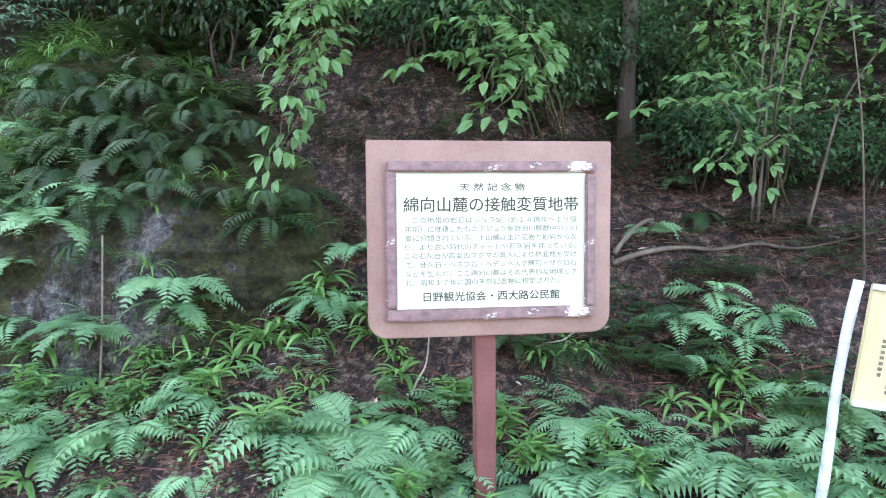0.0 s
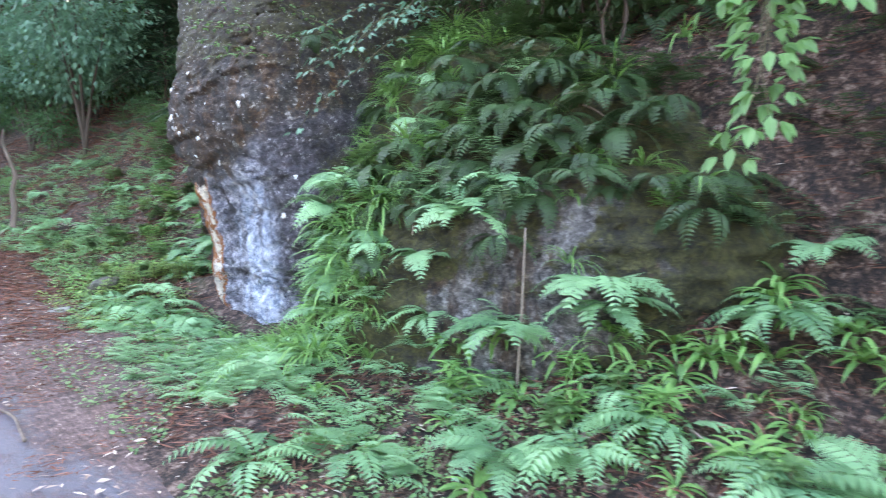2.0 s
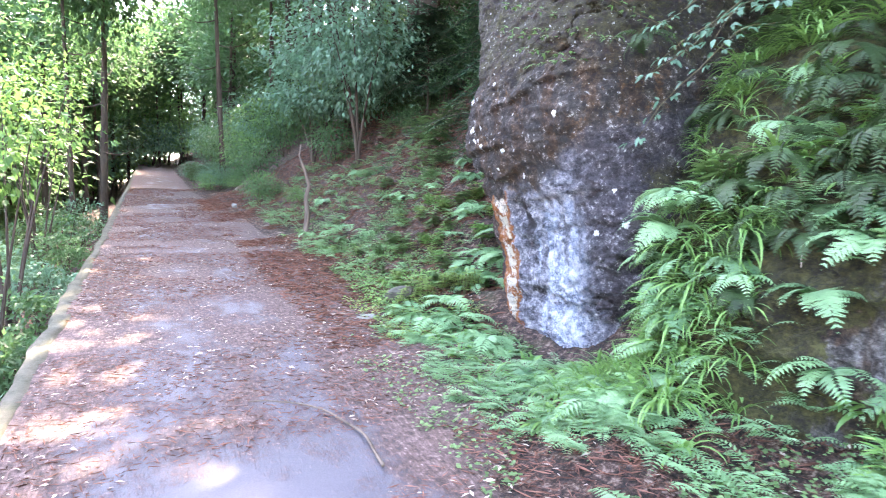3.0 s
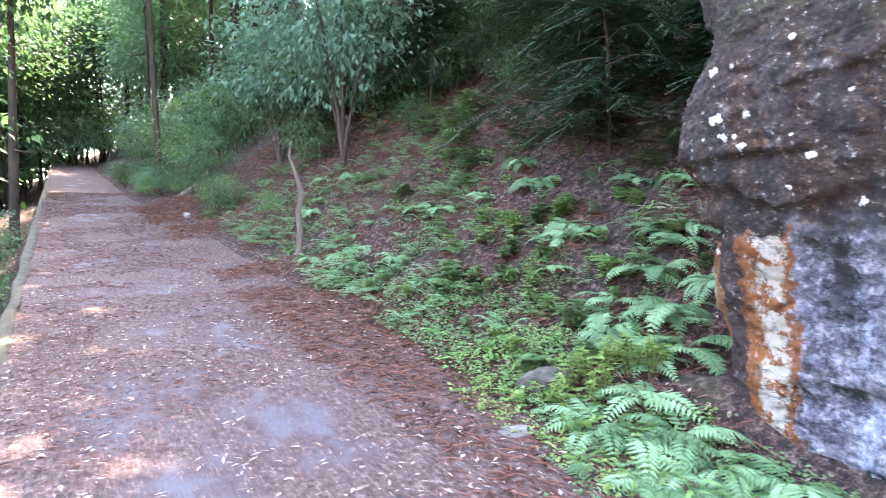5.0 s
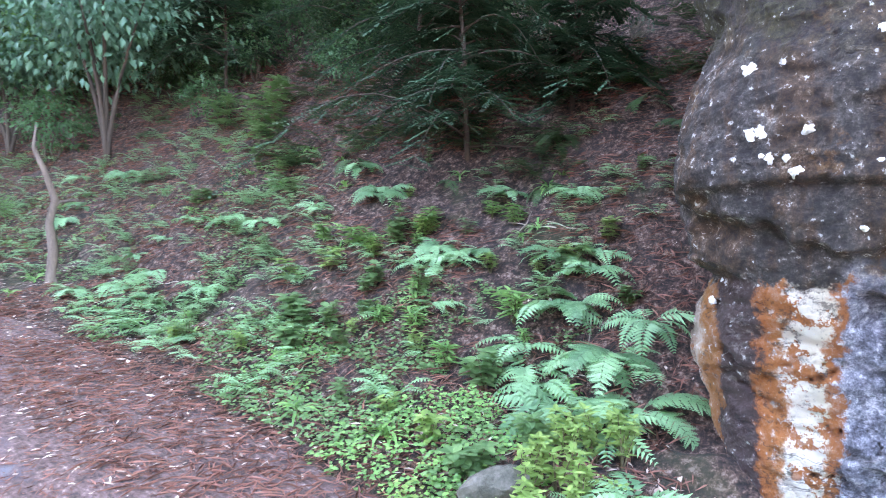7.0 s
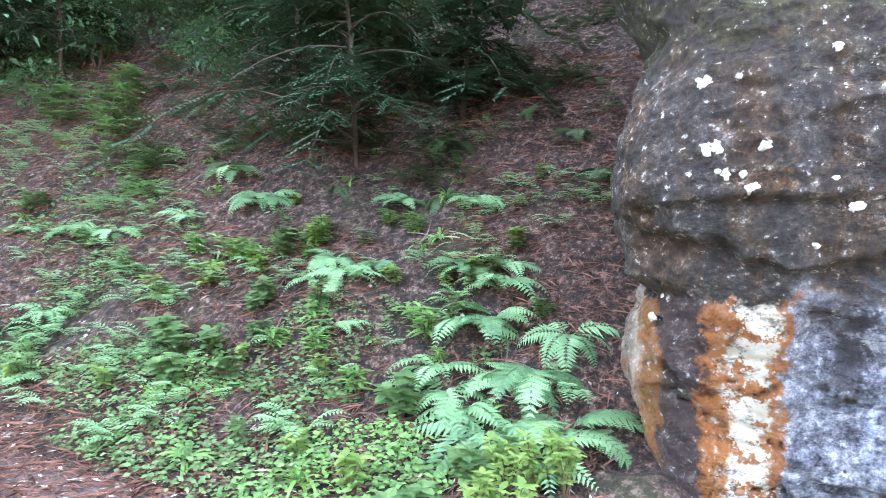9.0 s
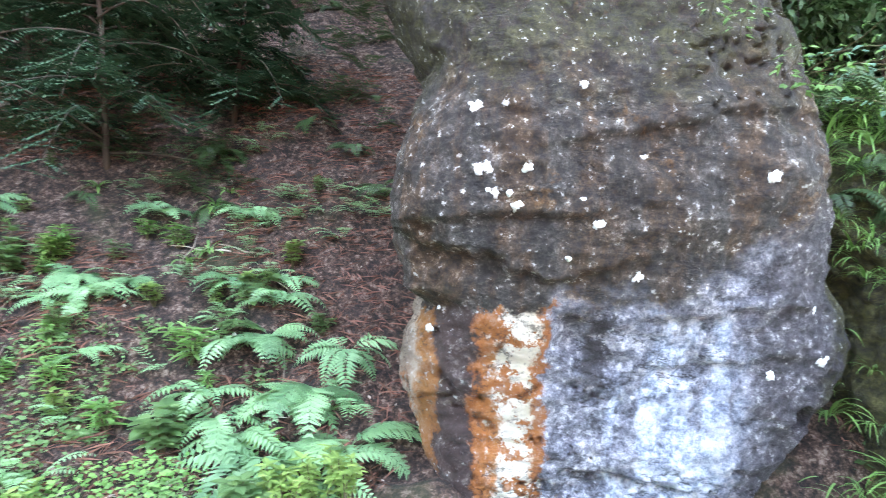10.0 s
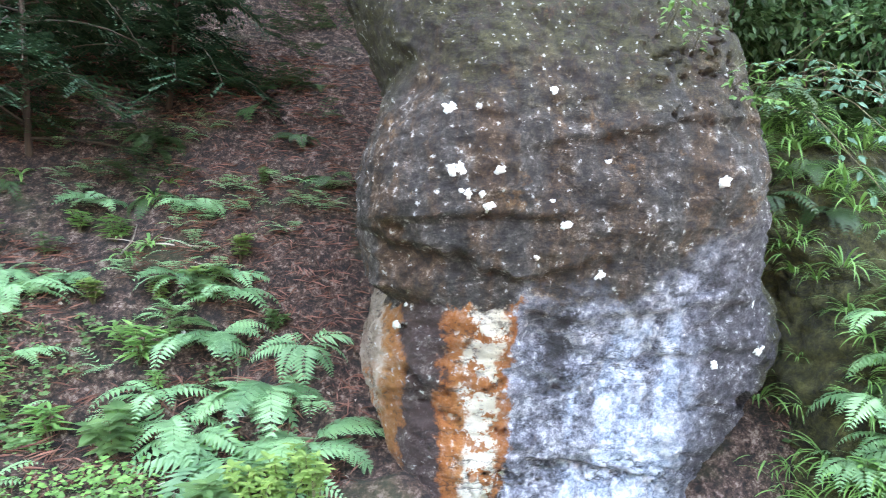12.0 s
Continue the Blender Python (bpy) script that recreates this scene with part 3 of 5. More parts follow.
# bedding ledges: above each wavering line the stone stands proud of the stone below
for z0, tilt, x0, x1, depth, wob in ((1.84, -0.03, -7.1, -5.8, 0.04, 0.22), (2.12, 0.06, -7.1, -5.9, 0.03, 0.12), (1.62, 0.10, -5.95, -4.9, 0.022, 0.12), (1.02, -0.22, -6.2, -5.35, 0.035, 0.08), (2.42, 0.2, -6.3, -5.0, 0.025, 0.14), (1.38, 0.12, -5.9, -4.9, 0.018, 0.1)):
    line = z0 + tilt * (bx + 6.2) + wob * fbm(bx, 0 * bx + z0, 0 * bx, 1.6, 5, 0.6)
    span = smooth(x0, x0 + 0.15, bx) * smooth(x1, x1 - 0.3, bx) * front
    lift = bz - line
    bv[:, 1] += span * depth * (smooth(0.03, -0.01, lift) * smooth(-0.32, 0.0, lift) * 1.3 - 0.3 * smooth(0.0, 0.02, lift) * smooth(0.2, 0.02, lift))
# hollows of fallen flakes
for hx, hz, hr, hd in ((-6.02, 1.55, 0.13, 0.05), (-6.14, 1.63, 0.07, 0.05), (-5.05, 1.24, 0.06, 0.14), (-5.62, 1.5, 0.08, 0.03), (-6.75, 2.02, 0.12, 0.04), (-5.4, 1.78, 0.1, 0.03)):
    near = np.hypot(bx - hx, (bz - hz) * 0.8) * (1 + 0.9 * fbm(bx, 0 * bx + hx, bz, 6.0, 3))
    bv[:, 1] += hd * smooth(hr, hr * 0.45, near) * front
boulder = new("boulder", mesh_of("boulder", bv, bf, MAT_BOULDER, True))
tagged(boulder, "huge grey limestone boulder with rust and white stains", "boulder")
OUTCROP = profile([
    (-0.15, -4.84, -1.50, 2.45, 4.9, 0.95), (0.55, -4.79, -1.55, 2.5, 4.9, 0.95), (1.15, -4.74, -1.65, 2.55, 4.9, 0.95), (1.50, -4.69, -1.75, 2.6, 4.9, 0.9),
    (1.80, -4.69, -2.00, 2.8, 4.9, 0.7), (2.15, -4.74, -2.50, 3.05, 4.9, 0.5), (2.55, -4.84, -3.20, 3.3, 4.9, 0.3), (2.95, -4.74, -4.00, 3.7, 4.7, 0)], 110)
ov, of = rock_surface(OUTCROP, 300, 0.24, 21.0, 3.2)
outcrop = new("rock_outcrop", mesh_of("rock_outcrop", ov, of, MAT_OUTCROP, True))
tagged(outcrop, "low mossy limestone outcrop overgrown with ferns in the bank", "rock outcrop")

from mathutils.bvhtree import BVHTree
TREES = [BVHTree.FromPolygons([Vector(v) for v in me_v], me_f) for me_v, me_f in ((bv.tolist(), bf), (ov.tolist(), of))]


def top_z(x, y):
    """Height of ground or outcrop under a point."""
    z = float(land(x, y))
    hit = TREES[1].ray_cast(Vector((x, y, 6.0)), Vector((0, 0, -1)))
    return max(z, hit[0].z) if hit[0] else z


def in_boulder(x, y, grow=0.0):
    return -7.02 - grow < x < -4.75 + grow and 2.3 - grow < y < 4.9 + grow


def loose_stone(name, m, size, mat, label, seed):
    """A broken stone with flat facets."""
    bm = bmesh.new()
    bmesh.ops.create_icosphere(bm, subdivisions=4, radius=1)
    r = np.random.default_rng(seed)
    for _ in range(11):
        nrm = Vector(r.normal(size=3)).normalized()
        lim = r.uniform(0.38, 0.7)
        for v in bm.verts:
            d = v.co.dot(nrm)
            if d > lim:
                v.co -= nrm * (d - lim)
    for v in bm.verts:
        v.co = Vector((v.co.x * size[0], v.co.y * size[1], v.co.z * size[2])) * (1 + 0.07 * noise.noise(v.co * 4) + 0.04 * noise.noise(v.co * 13))
    me = bpy.data.meshes.new(name)
    bm.to_mesh(me)
    bm.free()
    me.materials.append(mat)
    ob = new(name, me)
    ob.matrix_world = m
    return tagged(ob, label, "stone")


def on_ground(x, y, sink=0.0, rx=0, ry=0, rz=0):
    return pose(x, y, top_z(x, y) - sink, rx, ry, rz)


loose_stone("stone", on_ground(-7.5, 2.02, -0.03, 8, -18, 40), (0.24, 0.11, 0.15), MAT_DARKSTONE, "broken grey stone with a pale edge among herbs", 5)
loose_stone("stone", on_ground(-7.22, 1.56, -0.02, 0, 0, 70), (0.12, 0.09, 0.075), MAT_STONE, "small pale grey stone at the lane's edge", 9)
loose_stone("stone", on_ground(-19.1, 1.8, -0.04, 0, 0, 20), (0.16, 0.1, 0.1), MAT_STONE, "pale stone at the foot of the bank", 12)
loose_stone("stone", on_ground(-0.6, 3.75, 0.0, 20, 0, 15), (0.15, 0.08, 0.10), MAT_WHITESTONE, "white broken stone set in the bank", 15)
loose_stone("stone", on_ground(-8.03, 3.55, -0.02, 20, 0, 15), (0.03, 0.025, 0.05), MAT_WHITESTONE, "small white stone on the bank", 16)


# ---- signs ----
def text_mesh(body, size, mat, name, squeeze=1.0, spacing=1.0):
    c = bpy.data.curves.new(name, "FONT")
    c.body, c.size, c.align_x, c.align_y, c.space_character, c.extrude = body, size, "CENTER", "CENTER", spacing, 0.0006
    c.offset = size * 0.003
    o = bpy.data.objects.new(name, c)
    scene.collection.objects.link(o)
    me = bpy.data.meshes.new_from_object(o.evaluated_get(bpy.context.evaluated_depsgraph_get()))
    bpy.data.objects.remove(o)
    bpy.data.curves.remove(c)
    xs = [v.co.x for v in me.vertices]
    k = squeeze / (max(xs) - min(xs)) if squeeze != 1.0 else 1.0
    mid = (max(xs) + min(xs)) / 2
    for v in me.vertices:
        v.co = Vector(((v.co.x - mid) * k, -v.co.z, v.co.y))
    me.materials.clear()
    me.materials.append(mat)
    return me


def rounded_board(w, h, t, r, mat, name):
    """An upright board with its two lower corners rounded, front at y = -t / 2."""
    pts = [(-w / 2, h / 2), (w / 2, h / 2)]
    for cx, a0 in ((w / 2 - r, 0), (-w / 2 + r, -90)):
        for k in range(7):
            a = radians(a0 - k * 15)
            pts.append((cx + r * math.cos(a), -h / 2 + r + r * math.sin(a)))
    bm = bmesh.new()
    f = bm.faces.new([bm.verts.new((x, -t / 2, z)) for x, z in pts])
    ext = bmesh.ops.extrude_face_region(bm, geom=[f])
    bmesh.ops.translate(bm, vec=(0, t, 0), verts=[v for v in ext["geom"] if isinstance(v, bmesh.types.BMVert)])
    bmesh.ops.recalc_face_normals(bm, faces=bm.faces)
    bmesh.ops.bevel(bm, geom=[e for e in bm.edges if e.calc_face_angle(0) > 1.2], offset=0.005, segments=2, affect="EDGES")
    me = bpy.data.meshes.new(name)
    bm.to_mesh(me)
    bm.free()
    me.materials.append(mat)
    return me


def monument_sign():
    x, y = -0.625, 2.46
    g = top_z(x, y)
    s = root("information_sign", pose(x, y, g, 0, 0, 28.5), "brown wooden sign board with cream text panel on one post", "sign")
    zc = 1.452 - g
    part("board", rounded_board(0.985, 0.775, 0.035, 0.075, MAT_BOARD, "board"), s, "", pose(0, 0, zc, 0, -0.8, 0))
    part("post", bevelled_box(0.085, 0.085, zc + 0.35, 0.006, MAT_POST, "post"), s, "red-brown painted post", pose(-0.01, 0.062, (zc + 0.35) / 2 - 0.2, 0, -1.0, 0))
    for i, (px, pz, w, h) in enumerate(((0, 0.285, 0.84, 0.042), (0, -0.295, 0.84, 0.046), (-0.399, -0.005, 0.042, 0.53), (0.399, -0.005, 0.042, 0.53))):
        part("frame_rail", bevelled_box(w, 0.03, h, 0.007, MAT_FRAME, "frame_rail"), s, "flaking brown and white frame", pose(px, -0.032, zc + pz, 0, -0.8, 0))
    panel = part("panel", bevelled_box(0.76, 0.012, 0.535, 0.002, MAT_PANEL, "panel"), s, "cream enamel panel with dark writing", pose(0, -0.0235, zc - 0.005, 0, -0.8, 0))
    lines = [("天 然 記 念 物", 0.032, 0.26, 0.208, MAT_INK), ("綿向山麓の接触変質地帯", 0.062, 0.70, 0.138, MAT_INK)]
    body = ["　この地帯の岩石はジュラ紀（約１４億年～１９億", "年前）に堆積したものでジュラ系野洲川層群中の土山", "層に分類されている。土山層は主に泥岩と砂岩からな",
            "り、より古い時代のチャートや石灰岩を伴っている。", "この石灰岩が高温のマグマの貫入により熱変成を受け", "て、珪灰石・ベスブ石・ヘデンベルグ輝石・ザクロ石",
            "などを生んだ。ここ綿向山麓はその代表的な地域とさ", "れ、昭和１７年に国の天然記念物に指定された。"]
    for k, b in enumerate(body):
        w = 0.69 if k < 7 else 0.62
        lines.append((b, 0.026, w if k else 0.66, 0.08 - 0.0349 * k, MAT_INK_FADED))
    lines.append(("日野観光協会・西大路公民館", 0.04, 0.55, -0.222, MAT_INK))
    for k, (b, size, w, z, mat) in enumerate(lines):
        me = text_mesh(b.strip("　"), size, mat, "writing", w)
        dx = 0.015 if k == 2 else (-0.035 if k == 9 else 0)
        part("writing", me, panel, "", pose(dx, -0.0068, z))


monument_sign()


def second_sign():
    x, y = 0.685, 2.68
    g = top_z(x - 0.1, y)
    s = root("notice_sign", pose(x, y, g, 0, 0, 12), "yellowed vertical-text notice board on leaning white posts", "sign")
    top = 1.325 - g

    def post(xb, yb, xt, yt, zt):
        so = Soup()
        k = np.linspace(0, 1, 14)[:, None]
        p = np.array([[xb, yb, -0.2]]) * (1 - k) + np.array([[xt, yt, zt]]) * k
        p[:, 0] += 0.012 * np.sin(k[:, 0] * 6)
        tube(so, p, 0.018, 12, 0.25)
        return so.mesh("post", MAT_WHITEPAINT, True)
    part("post", post(-0.145, 0.03, 0, 0, top), s, "round post with flaking white paint")
    part("post", post(0.60, 0.03, 0.77, 0, top), s, "round post with flaking white paint")
    board = part("board", bevelled_box(0.74, 0.016, 0.44, 0.004, MAT_PANEL_B, "board"), s, "yellowed rust-streaked panel", pose(0.365, -0.03, top - 0.27, 0, 7, 0))
    for z in (0.21, -0.21):
        part("edge_strip", bevelled_box(0.74, 0.012, 0.022, 0.002, MAT_WHITEPAINT, "edge_strip"), board, "", pose(0, -0.012, z))
    r = np.random.default_rng(4)
    for k in range(17):
        h = (0.15, 0.2)[k] if k < 2 else r.uniform(0.28, 0.34)
        so = Soup()
        n = int(h / 0.02)
        for i in range(n):
            zc = (0.17 if k > 1 else 0.03) - i * 0.02
            w, hh = r.uniform(0.010, 0.014), r.uniform(0.010, 0.014)
            so.add([(-w / 2, 0, zc), (w / 2, 0, zc), (w / 2, 0, zc - hh), (-w / 2, 0, zc - hh), (-w / 2, .001, zc), (w / 2, .001, zc), (w / 2, .001, zc - hh), (-w / 2, .001, zc - hh)],
                   [(0, 3, 2, 1), (4, 5, 6, 7), (0, 1, 5, 4), (3, 7, 6, 2)])
        part("text_column", so.mesh("text_column", MAT_INK_BROWN), board, "", pose(-0.30 + k * 0.036, -0.0105, 0))


second_sign()
BANK_FOOT = [(-2.63, 2.10, 0.43, 0.42), (-2.51, 2.68, 0.56, 0.40), (-2.07, 2.48, 0.44, 0.42), (-1.59, 2.40, 0.44, 0.45), (-1.21, 2.23, 0.38, 0.45), (-1.33, 2.58, 0.41, 0.40), (-1.06, 2.70, 0.41, 0.38), (-0.82, 2.62, 0.37, 0.42), (-0.50, 2.64, 0.36, 0.42), (-0.26, 2.79, 0.37, 0.45), (-0.05, 2.79, 0.36, 0.45), (-0.37, 3.05, 0.56, 0.40), (0.18, 3.03, 0.48, 0.38), (0.32, 2.96, 0.45, 0.42), (0.49, 2.92, 0.44, 0.42), (0.67, 3.20, 0.62, 0.34), (0.83, 2.88, 0.46, 0.40), (-3.28, 2.55, 0.50, 0.40), (-2.91, 2.52, 0.46, 0.40), (-1.24, 2.74, 0.46, 0.34), (-2.29, 2.20, 0.37, 0.40), (0.74, 3.02, 0.54, 0.35)]
SIGN_SIDE = [(0.08, 3.76, 0.94, 0.40), (0.24, 3.97, 1.08, 0.38), (0.57, 3.32, 1.28, 0.36), (-1.84, 3.10, 1.29, 0.45), (-1.80, 3.13, 1.06, 0.34), (-1.73, 3.34, 1.46, 0.36), (0.53, 3.85, 0.99, 0.40), (0.75, 3.31, 0.92, 0.36), (-0.13, 4.27, 1.40, 0.30), (0.03, 4.85, 1.77, 0.30), (0.40, 3.71, 0.87, 0.34), (-1.59, 3.21, 1.14, 0.30), (0.84, 3.33, 1.08, 0.35), (0.11, 3.51, 0.76, 0.36)]
WALL_TOP = [(-3.20, 2.64, 1.66, 0.36), (-3.04, 2.75, 1.86, 0.40), (-2.94, 2.94, 2.02, 0.40), (-2.63, 2.96, 1.94, 0.40), (-2.54, 3.07, 2.02, 0.38), (-2.68, 2.79, 1.76, 0.36), (-2.44, 3.20, 2.10, 0.36), (-3.04, 2.54, 1.37, 0.34), (-2.69, 3.12, 2.24, 0.40), (-3.05, 2.84, 2.11, 0.40), (-2.36, 2.90, 1.67, 0.30), (-2.16, 3.02, 1.68, 0.30), (-3.43, 2.73, 2.00, 0.40), (-2.78, 4.10, 2.50, 0.36), (-2.97, 3.20, 2.41, 0.40), (-3.35, 2.92, 2.31, 0.40), (-3.75, 2.95, 2.48, 0.40), (-3.29, 3.21, 2.54, 0.40), (-3.37, 4.41, 2.78, 0.35)]
WALL_SIDE = [(-4.28, 2.46, 0.97, 0.32), (-3.97, 2.40, 0.80, 0.36), (-3.42, 2.47, 0.89, 0.36), (-3.47, 2.43, 1.23, 0.36), (-3.90, 2.64, 1.92, 0.34), (-4.09, 2.55, 1.78, 0.34), (-4.93, 2.70, 2.79, 0.30), (-3.37, 2.69, 1.79, 0.36), (-3.18, 2.61, 0.53, 0.40), (-2.87, 2.63, 0.53, 0.40), (-6.07, 2.27, 0.56, 0.45), (-6.07, 1.95, 0.45, 0.40), (-3.42, 1.35, 0.36, 0.45), (-3.13, 1.63, 0.40, 0.42), (-2.48, 2.70, 1.01, 0.38), (-3.05, 2.69, 1.66, 0.36), (-2.69, 2.73, 1.68, 0.36), (-2.90, 2.86, 1.92, 0.38), (-3.32, 2.87, 2.11, 0.36), (-3.09, 3.01, 2.34, 0.36), (-2.75, 3.02, 2.11, 0.36), (-3.76, 2.88, 2.30, 0.34)]
SLOPE_A = [(-10.36, 4.38, 1.98, 0.45), (-11.07, 4.70, 2.34, 0.40), (-7.98, 3.47, 1.20, 0.42), (-7.86, 3.76, 1.34, 0.42), (-7.92, 3.05, 0.89, 0.42), (-6.64, 2.23, 0.58, 0.50), (-6.66, 2.59, 0.69, 0.45), (-6.45, 2.42, 0.65, 0.45), (-12.25, 2.61, 0.96, 0.45), (-11.32, 2.93, 0.98, 0.40), (-15.14, 4.06, 2.04, 0.40), (-15.14, 3.43, 1.55, 0.35), (-12.02, 3.71, 1.60, 0.40), (-15.04, 3.19, 1.36, 0.40), (-8.66, 4.68, 2.06, 0.35), (-8.33, 4.54, 1.97, 0.35), (-12.49, 3.19, 1.37, 0.30)]
SLOPE_B = [(-8.04, 3.18, 0.98, 0.42), (-7.81, 3.55, 1.21, 0.42), (-7.79, 2.97, 0.82, 0.42), (-7.31, 3.52, 1.15, 0.42), (-7.58, 3.21, 0.95, 0.42), (-8.09, 5.57, 2.88, 0.42), (-8.26, 4.57, 1.99, 0.38), (-9.00, 4.56, 1.98, 0.34), (-10.42, 4.34, 1.94, 0.42), (-10.91, 4.59, 2.19, 0.40), (-7.35, 4.91, 2.31, 0.36), (-7.84, 3.95, 1.51, 0.32), (-6.72, 2.87, 0.73, 0.40), (-6.31, 2.67, 0.84, 0.50), (-8.77, 3.18, 1.14, 0.30), (-8.89, 3.84, 1.51, 0.30), (-9.18, 3.54, 1.36, 0.30), (-7.68, 5.34, 2.69, 0.36), (-8.90, 5.20, 2.57, 0.34), (-9.70, 4.62, 2.11, 0.32), (-10.92, 3.99, 1.73, 0.34), (-11.59, 3.78, 1.62, 0.36)]
RIGHT_OF_BOULDER = [(-4.44, 2.54, 1.71, 0.36), (-4.38, 2.46, 1.51, 0.36), (-4.48, 2.53, 1.32, 0.36), (-4.26, 2.47, 1.29, 0.38), (-4.40, 2.48, 1.12, 0.40), (-4.24, 2.44, 1.62, 0.36), (-4.22, 2.46, 1.07, 0.40), (-4.49, 2.58, 0.97, 0.34)]
STRAPS_FOOT = [(-2.99, 2.63, 0.85, 0.30), (-2.52, 2.73, 0.74, 0.28), (-2.22, 2.84, 0.81, 0.30), (-1.93, 2.93, 0.83, 0.32), (-1.70, 3.10, 1.01, 0.28), (-1.27, 3.06, 0.72, 0.25), (-1.84, 3.17, 1.12, 0.26), (-0.65, 3.32, 0.79, 0.26), (-0.40, 3.40, 0.83, 0.25), (0.33, 3.44, 0.74, 0.30), (0.24, 3.24, 0.61, 0.30), (-1.65, 2.73, 0.60, 0.24), (-0.86, 0.95, 1.00, 0.26), (-2.81, 2.72, 0.85, 0.28), (-1.48, 3.11, 0.90, 0.24), (0.40, 3.31, 0.67, 0.26)]
STRAPS_WALL = [(-3.16, 2.58, 0.78, 0.30), (-3.36, 2.48, 0.75, 0.28), (-4.43, 1.77, 0.44, 0.28), (-4.11, 1.91, 0.50, 0.28), (-2.48, 2.71, 0.91, 0.26), (-4.13, 2.42, 1.32, 0.24), (-2.73, 2.71, 0.74, 0.28), (-3.87, 2.45, 0.64, 0.26), (-5.53, 1.78, 0.39, 0.25), (-3.80, 1.15, 0.33, 0.24)]


# ---- plants ----
def frond_mesh(name, L, width, pairs, mat, rise=55.0, fall=-35.0, pinna=0.055, seed=0, lobed=False):
    """One fern frond that arches out along +x: a stalk with paired leaflets."""
    r = np.random.default_rng(seed)
    so = Soup()
    s = np.linspace(0, 1, 26)
    ang = np.radians(rise + (fall - rise) * s ** 0.8)
    px = np.concatenate([[0], np.cumsum(np.cos(ang[:-1]) * L / 25)])
    pz = np.concatenate([[0], np.cumsum(np.sin(ang[:-1]) * L / 25)])
    py = 0.02 * L * np.sin(s * 4 + seed)
    P = np.stack([px, py, pz], -1)
    tube(so, P[::3], np.linspace(0.0028, 0.0008, len(P[::3])), 3)
    q = np.linspace(0.16, 0.99, pairs)
    base = np.stack([np.interp(q, s, P[:, i]) for i in range(3)], -1)
    a = np.radians(rise + (fall - rise) * q ** 0.8)
    fwd = np.stack([np.cos(a), 0 * a, np.sin(a)], -1)
    up = np.stack([-np.sin(a), 0 * a, np.cos(a)], -1)
    prof = np.minimum(1.0, (q - 0.08) / 0.22) * (1 - ((q - 0.3).clip(0) / 0.7) ** 1.6) ** 0.9
    for side in (-1, 1):
        way = fwd * (0.32 + 0.25 * q[:, None]) + np.array([[0, side, 0]]) + up * r.normal(-0.08, 0.08, (pairs, 1))
        leng = width * (prof * r.uniform(0.9, 1.08, pairs) + 0.05)
        wid = np.minimum(leng * 0.36, 1.35 * pinna * L * (0.55 + 0.45 * prof))
        if lobed:
            # leaflets cut into small lobes
            n = 7
            for k in range(n):
                f = (k + 0.2) / n
                b = base + unit(way) * (leng * f)[:, None]
                for sd in (-1, 1):
                    w2 = unit(way) * 0.75 + sd * fwd * 0.9
                    ll = wid * (1.05 - 0.75 * f)
                    so.add_grid(kites(b, w2, up, ll, ll * 0.62, 0.05, 0.1), KITE_FACES)
        else:
            so.add_grid(kites(base, way, up, leng, wid, 0.12, 0.14, 0.26), KITE_FACES)
    return so.mesh(name, mat)


FRONDS = [frond_mesh("frond", 1.0, 0.21, 16, MAT_FERN, 66, -62, 0.052, 1), frond_mesh("frond", 1.0, 0.24, 17, MAT_FERN, 52, -70, 0.05, 2),
          frond_mesh("frond", 1.0, 0.23, 13, MAT_FERN, 58, -66, 0.066, 3, True), frond_mesh("frond", 1.0, 0.2, 15, MAT_FERN, 74, -60, 0.055, 4)]
# fronds in the shade-darkened green, for the outcrop and the upper bank
FRONDS_SHADED = [frond_mesh("frond", 1.0, 0.19, 15, MAT_FERN_SHADED, 40, -78, 0.05, 5), frond_mesh("frond", 1.0, 0.22, 13, MAT_FERN_SHADED, 30, -80, 0.062, 6, True), frond_mesh("frond", 1.0, 0.2, 17, MAT_FERN_SHADED, 55, -70, 0.048, 7)]


def fern(x, y, z, size, meshes, label, group, spread=360.0, heading=-90.0, count=None, tilt=0.0):
    """A fern: fronds that spring from one crown, most of them downhill."""
    f = root("fern", pose(x, y, z - 0.01), label, "fern", group)
    n = count or int(rng.integers(7, 11))
    lead = rng.integers(0, len(meshes))
    for k in range(n):
        az = heading + (k / max(n - 1, 1) - 0.5) * spread + rng.normal(0, 9)
        s = size * rng.uniform(0.7, 1.15)
        m = pose(0, 0, 0, 0, 0, az) @ pose(0, 0, 0, rng.normal(0, 12), tilt + rng.normal(0, 8), 0) @ Matrix.Scale(s, 4)
        part("frond", meshes[lead if rng.random() < 0.75 else rng.integers(0, len(meshes))], f, "", m)
    return f


for x, y, z, s in BANK_FOOT:
    fern(x, y, top_z(x, y), s * 1.1, FRONDS, "green sword fern arching from the leafy bank foot", "ferns at the bank foot", 230)
for x, y, z, s in SIGN_SIDE:
    fern(x, y, top_z(x, y), s, FRONDS, "green fern growing in brown needle litter", "ferns on the bank by the signs", 260)
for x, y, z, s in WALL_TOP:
    fern(x, y + 0.03, z, s * 0.85, FRONDS_SHADED, "fern hanging over the mossy rock, its green darkened for shade", "ferns on the outcrop", 220, tilt=12)
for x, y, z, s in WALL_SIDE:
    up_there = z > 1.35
    fern(x, y + 0.02, z, s, FRONDS_SHADED if up_there else FRONDS, "fern drooping from the mossy rock ledge", "ferns on the outcrop", 240, tilt=10 if up_there else 0)
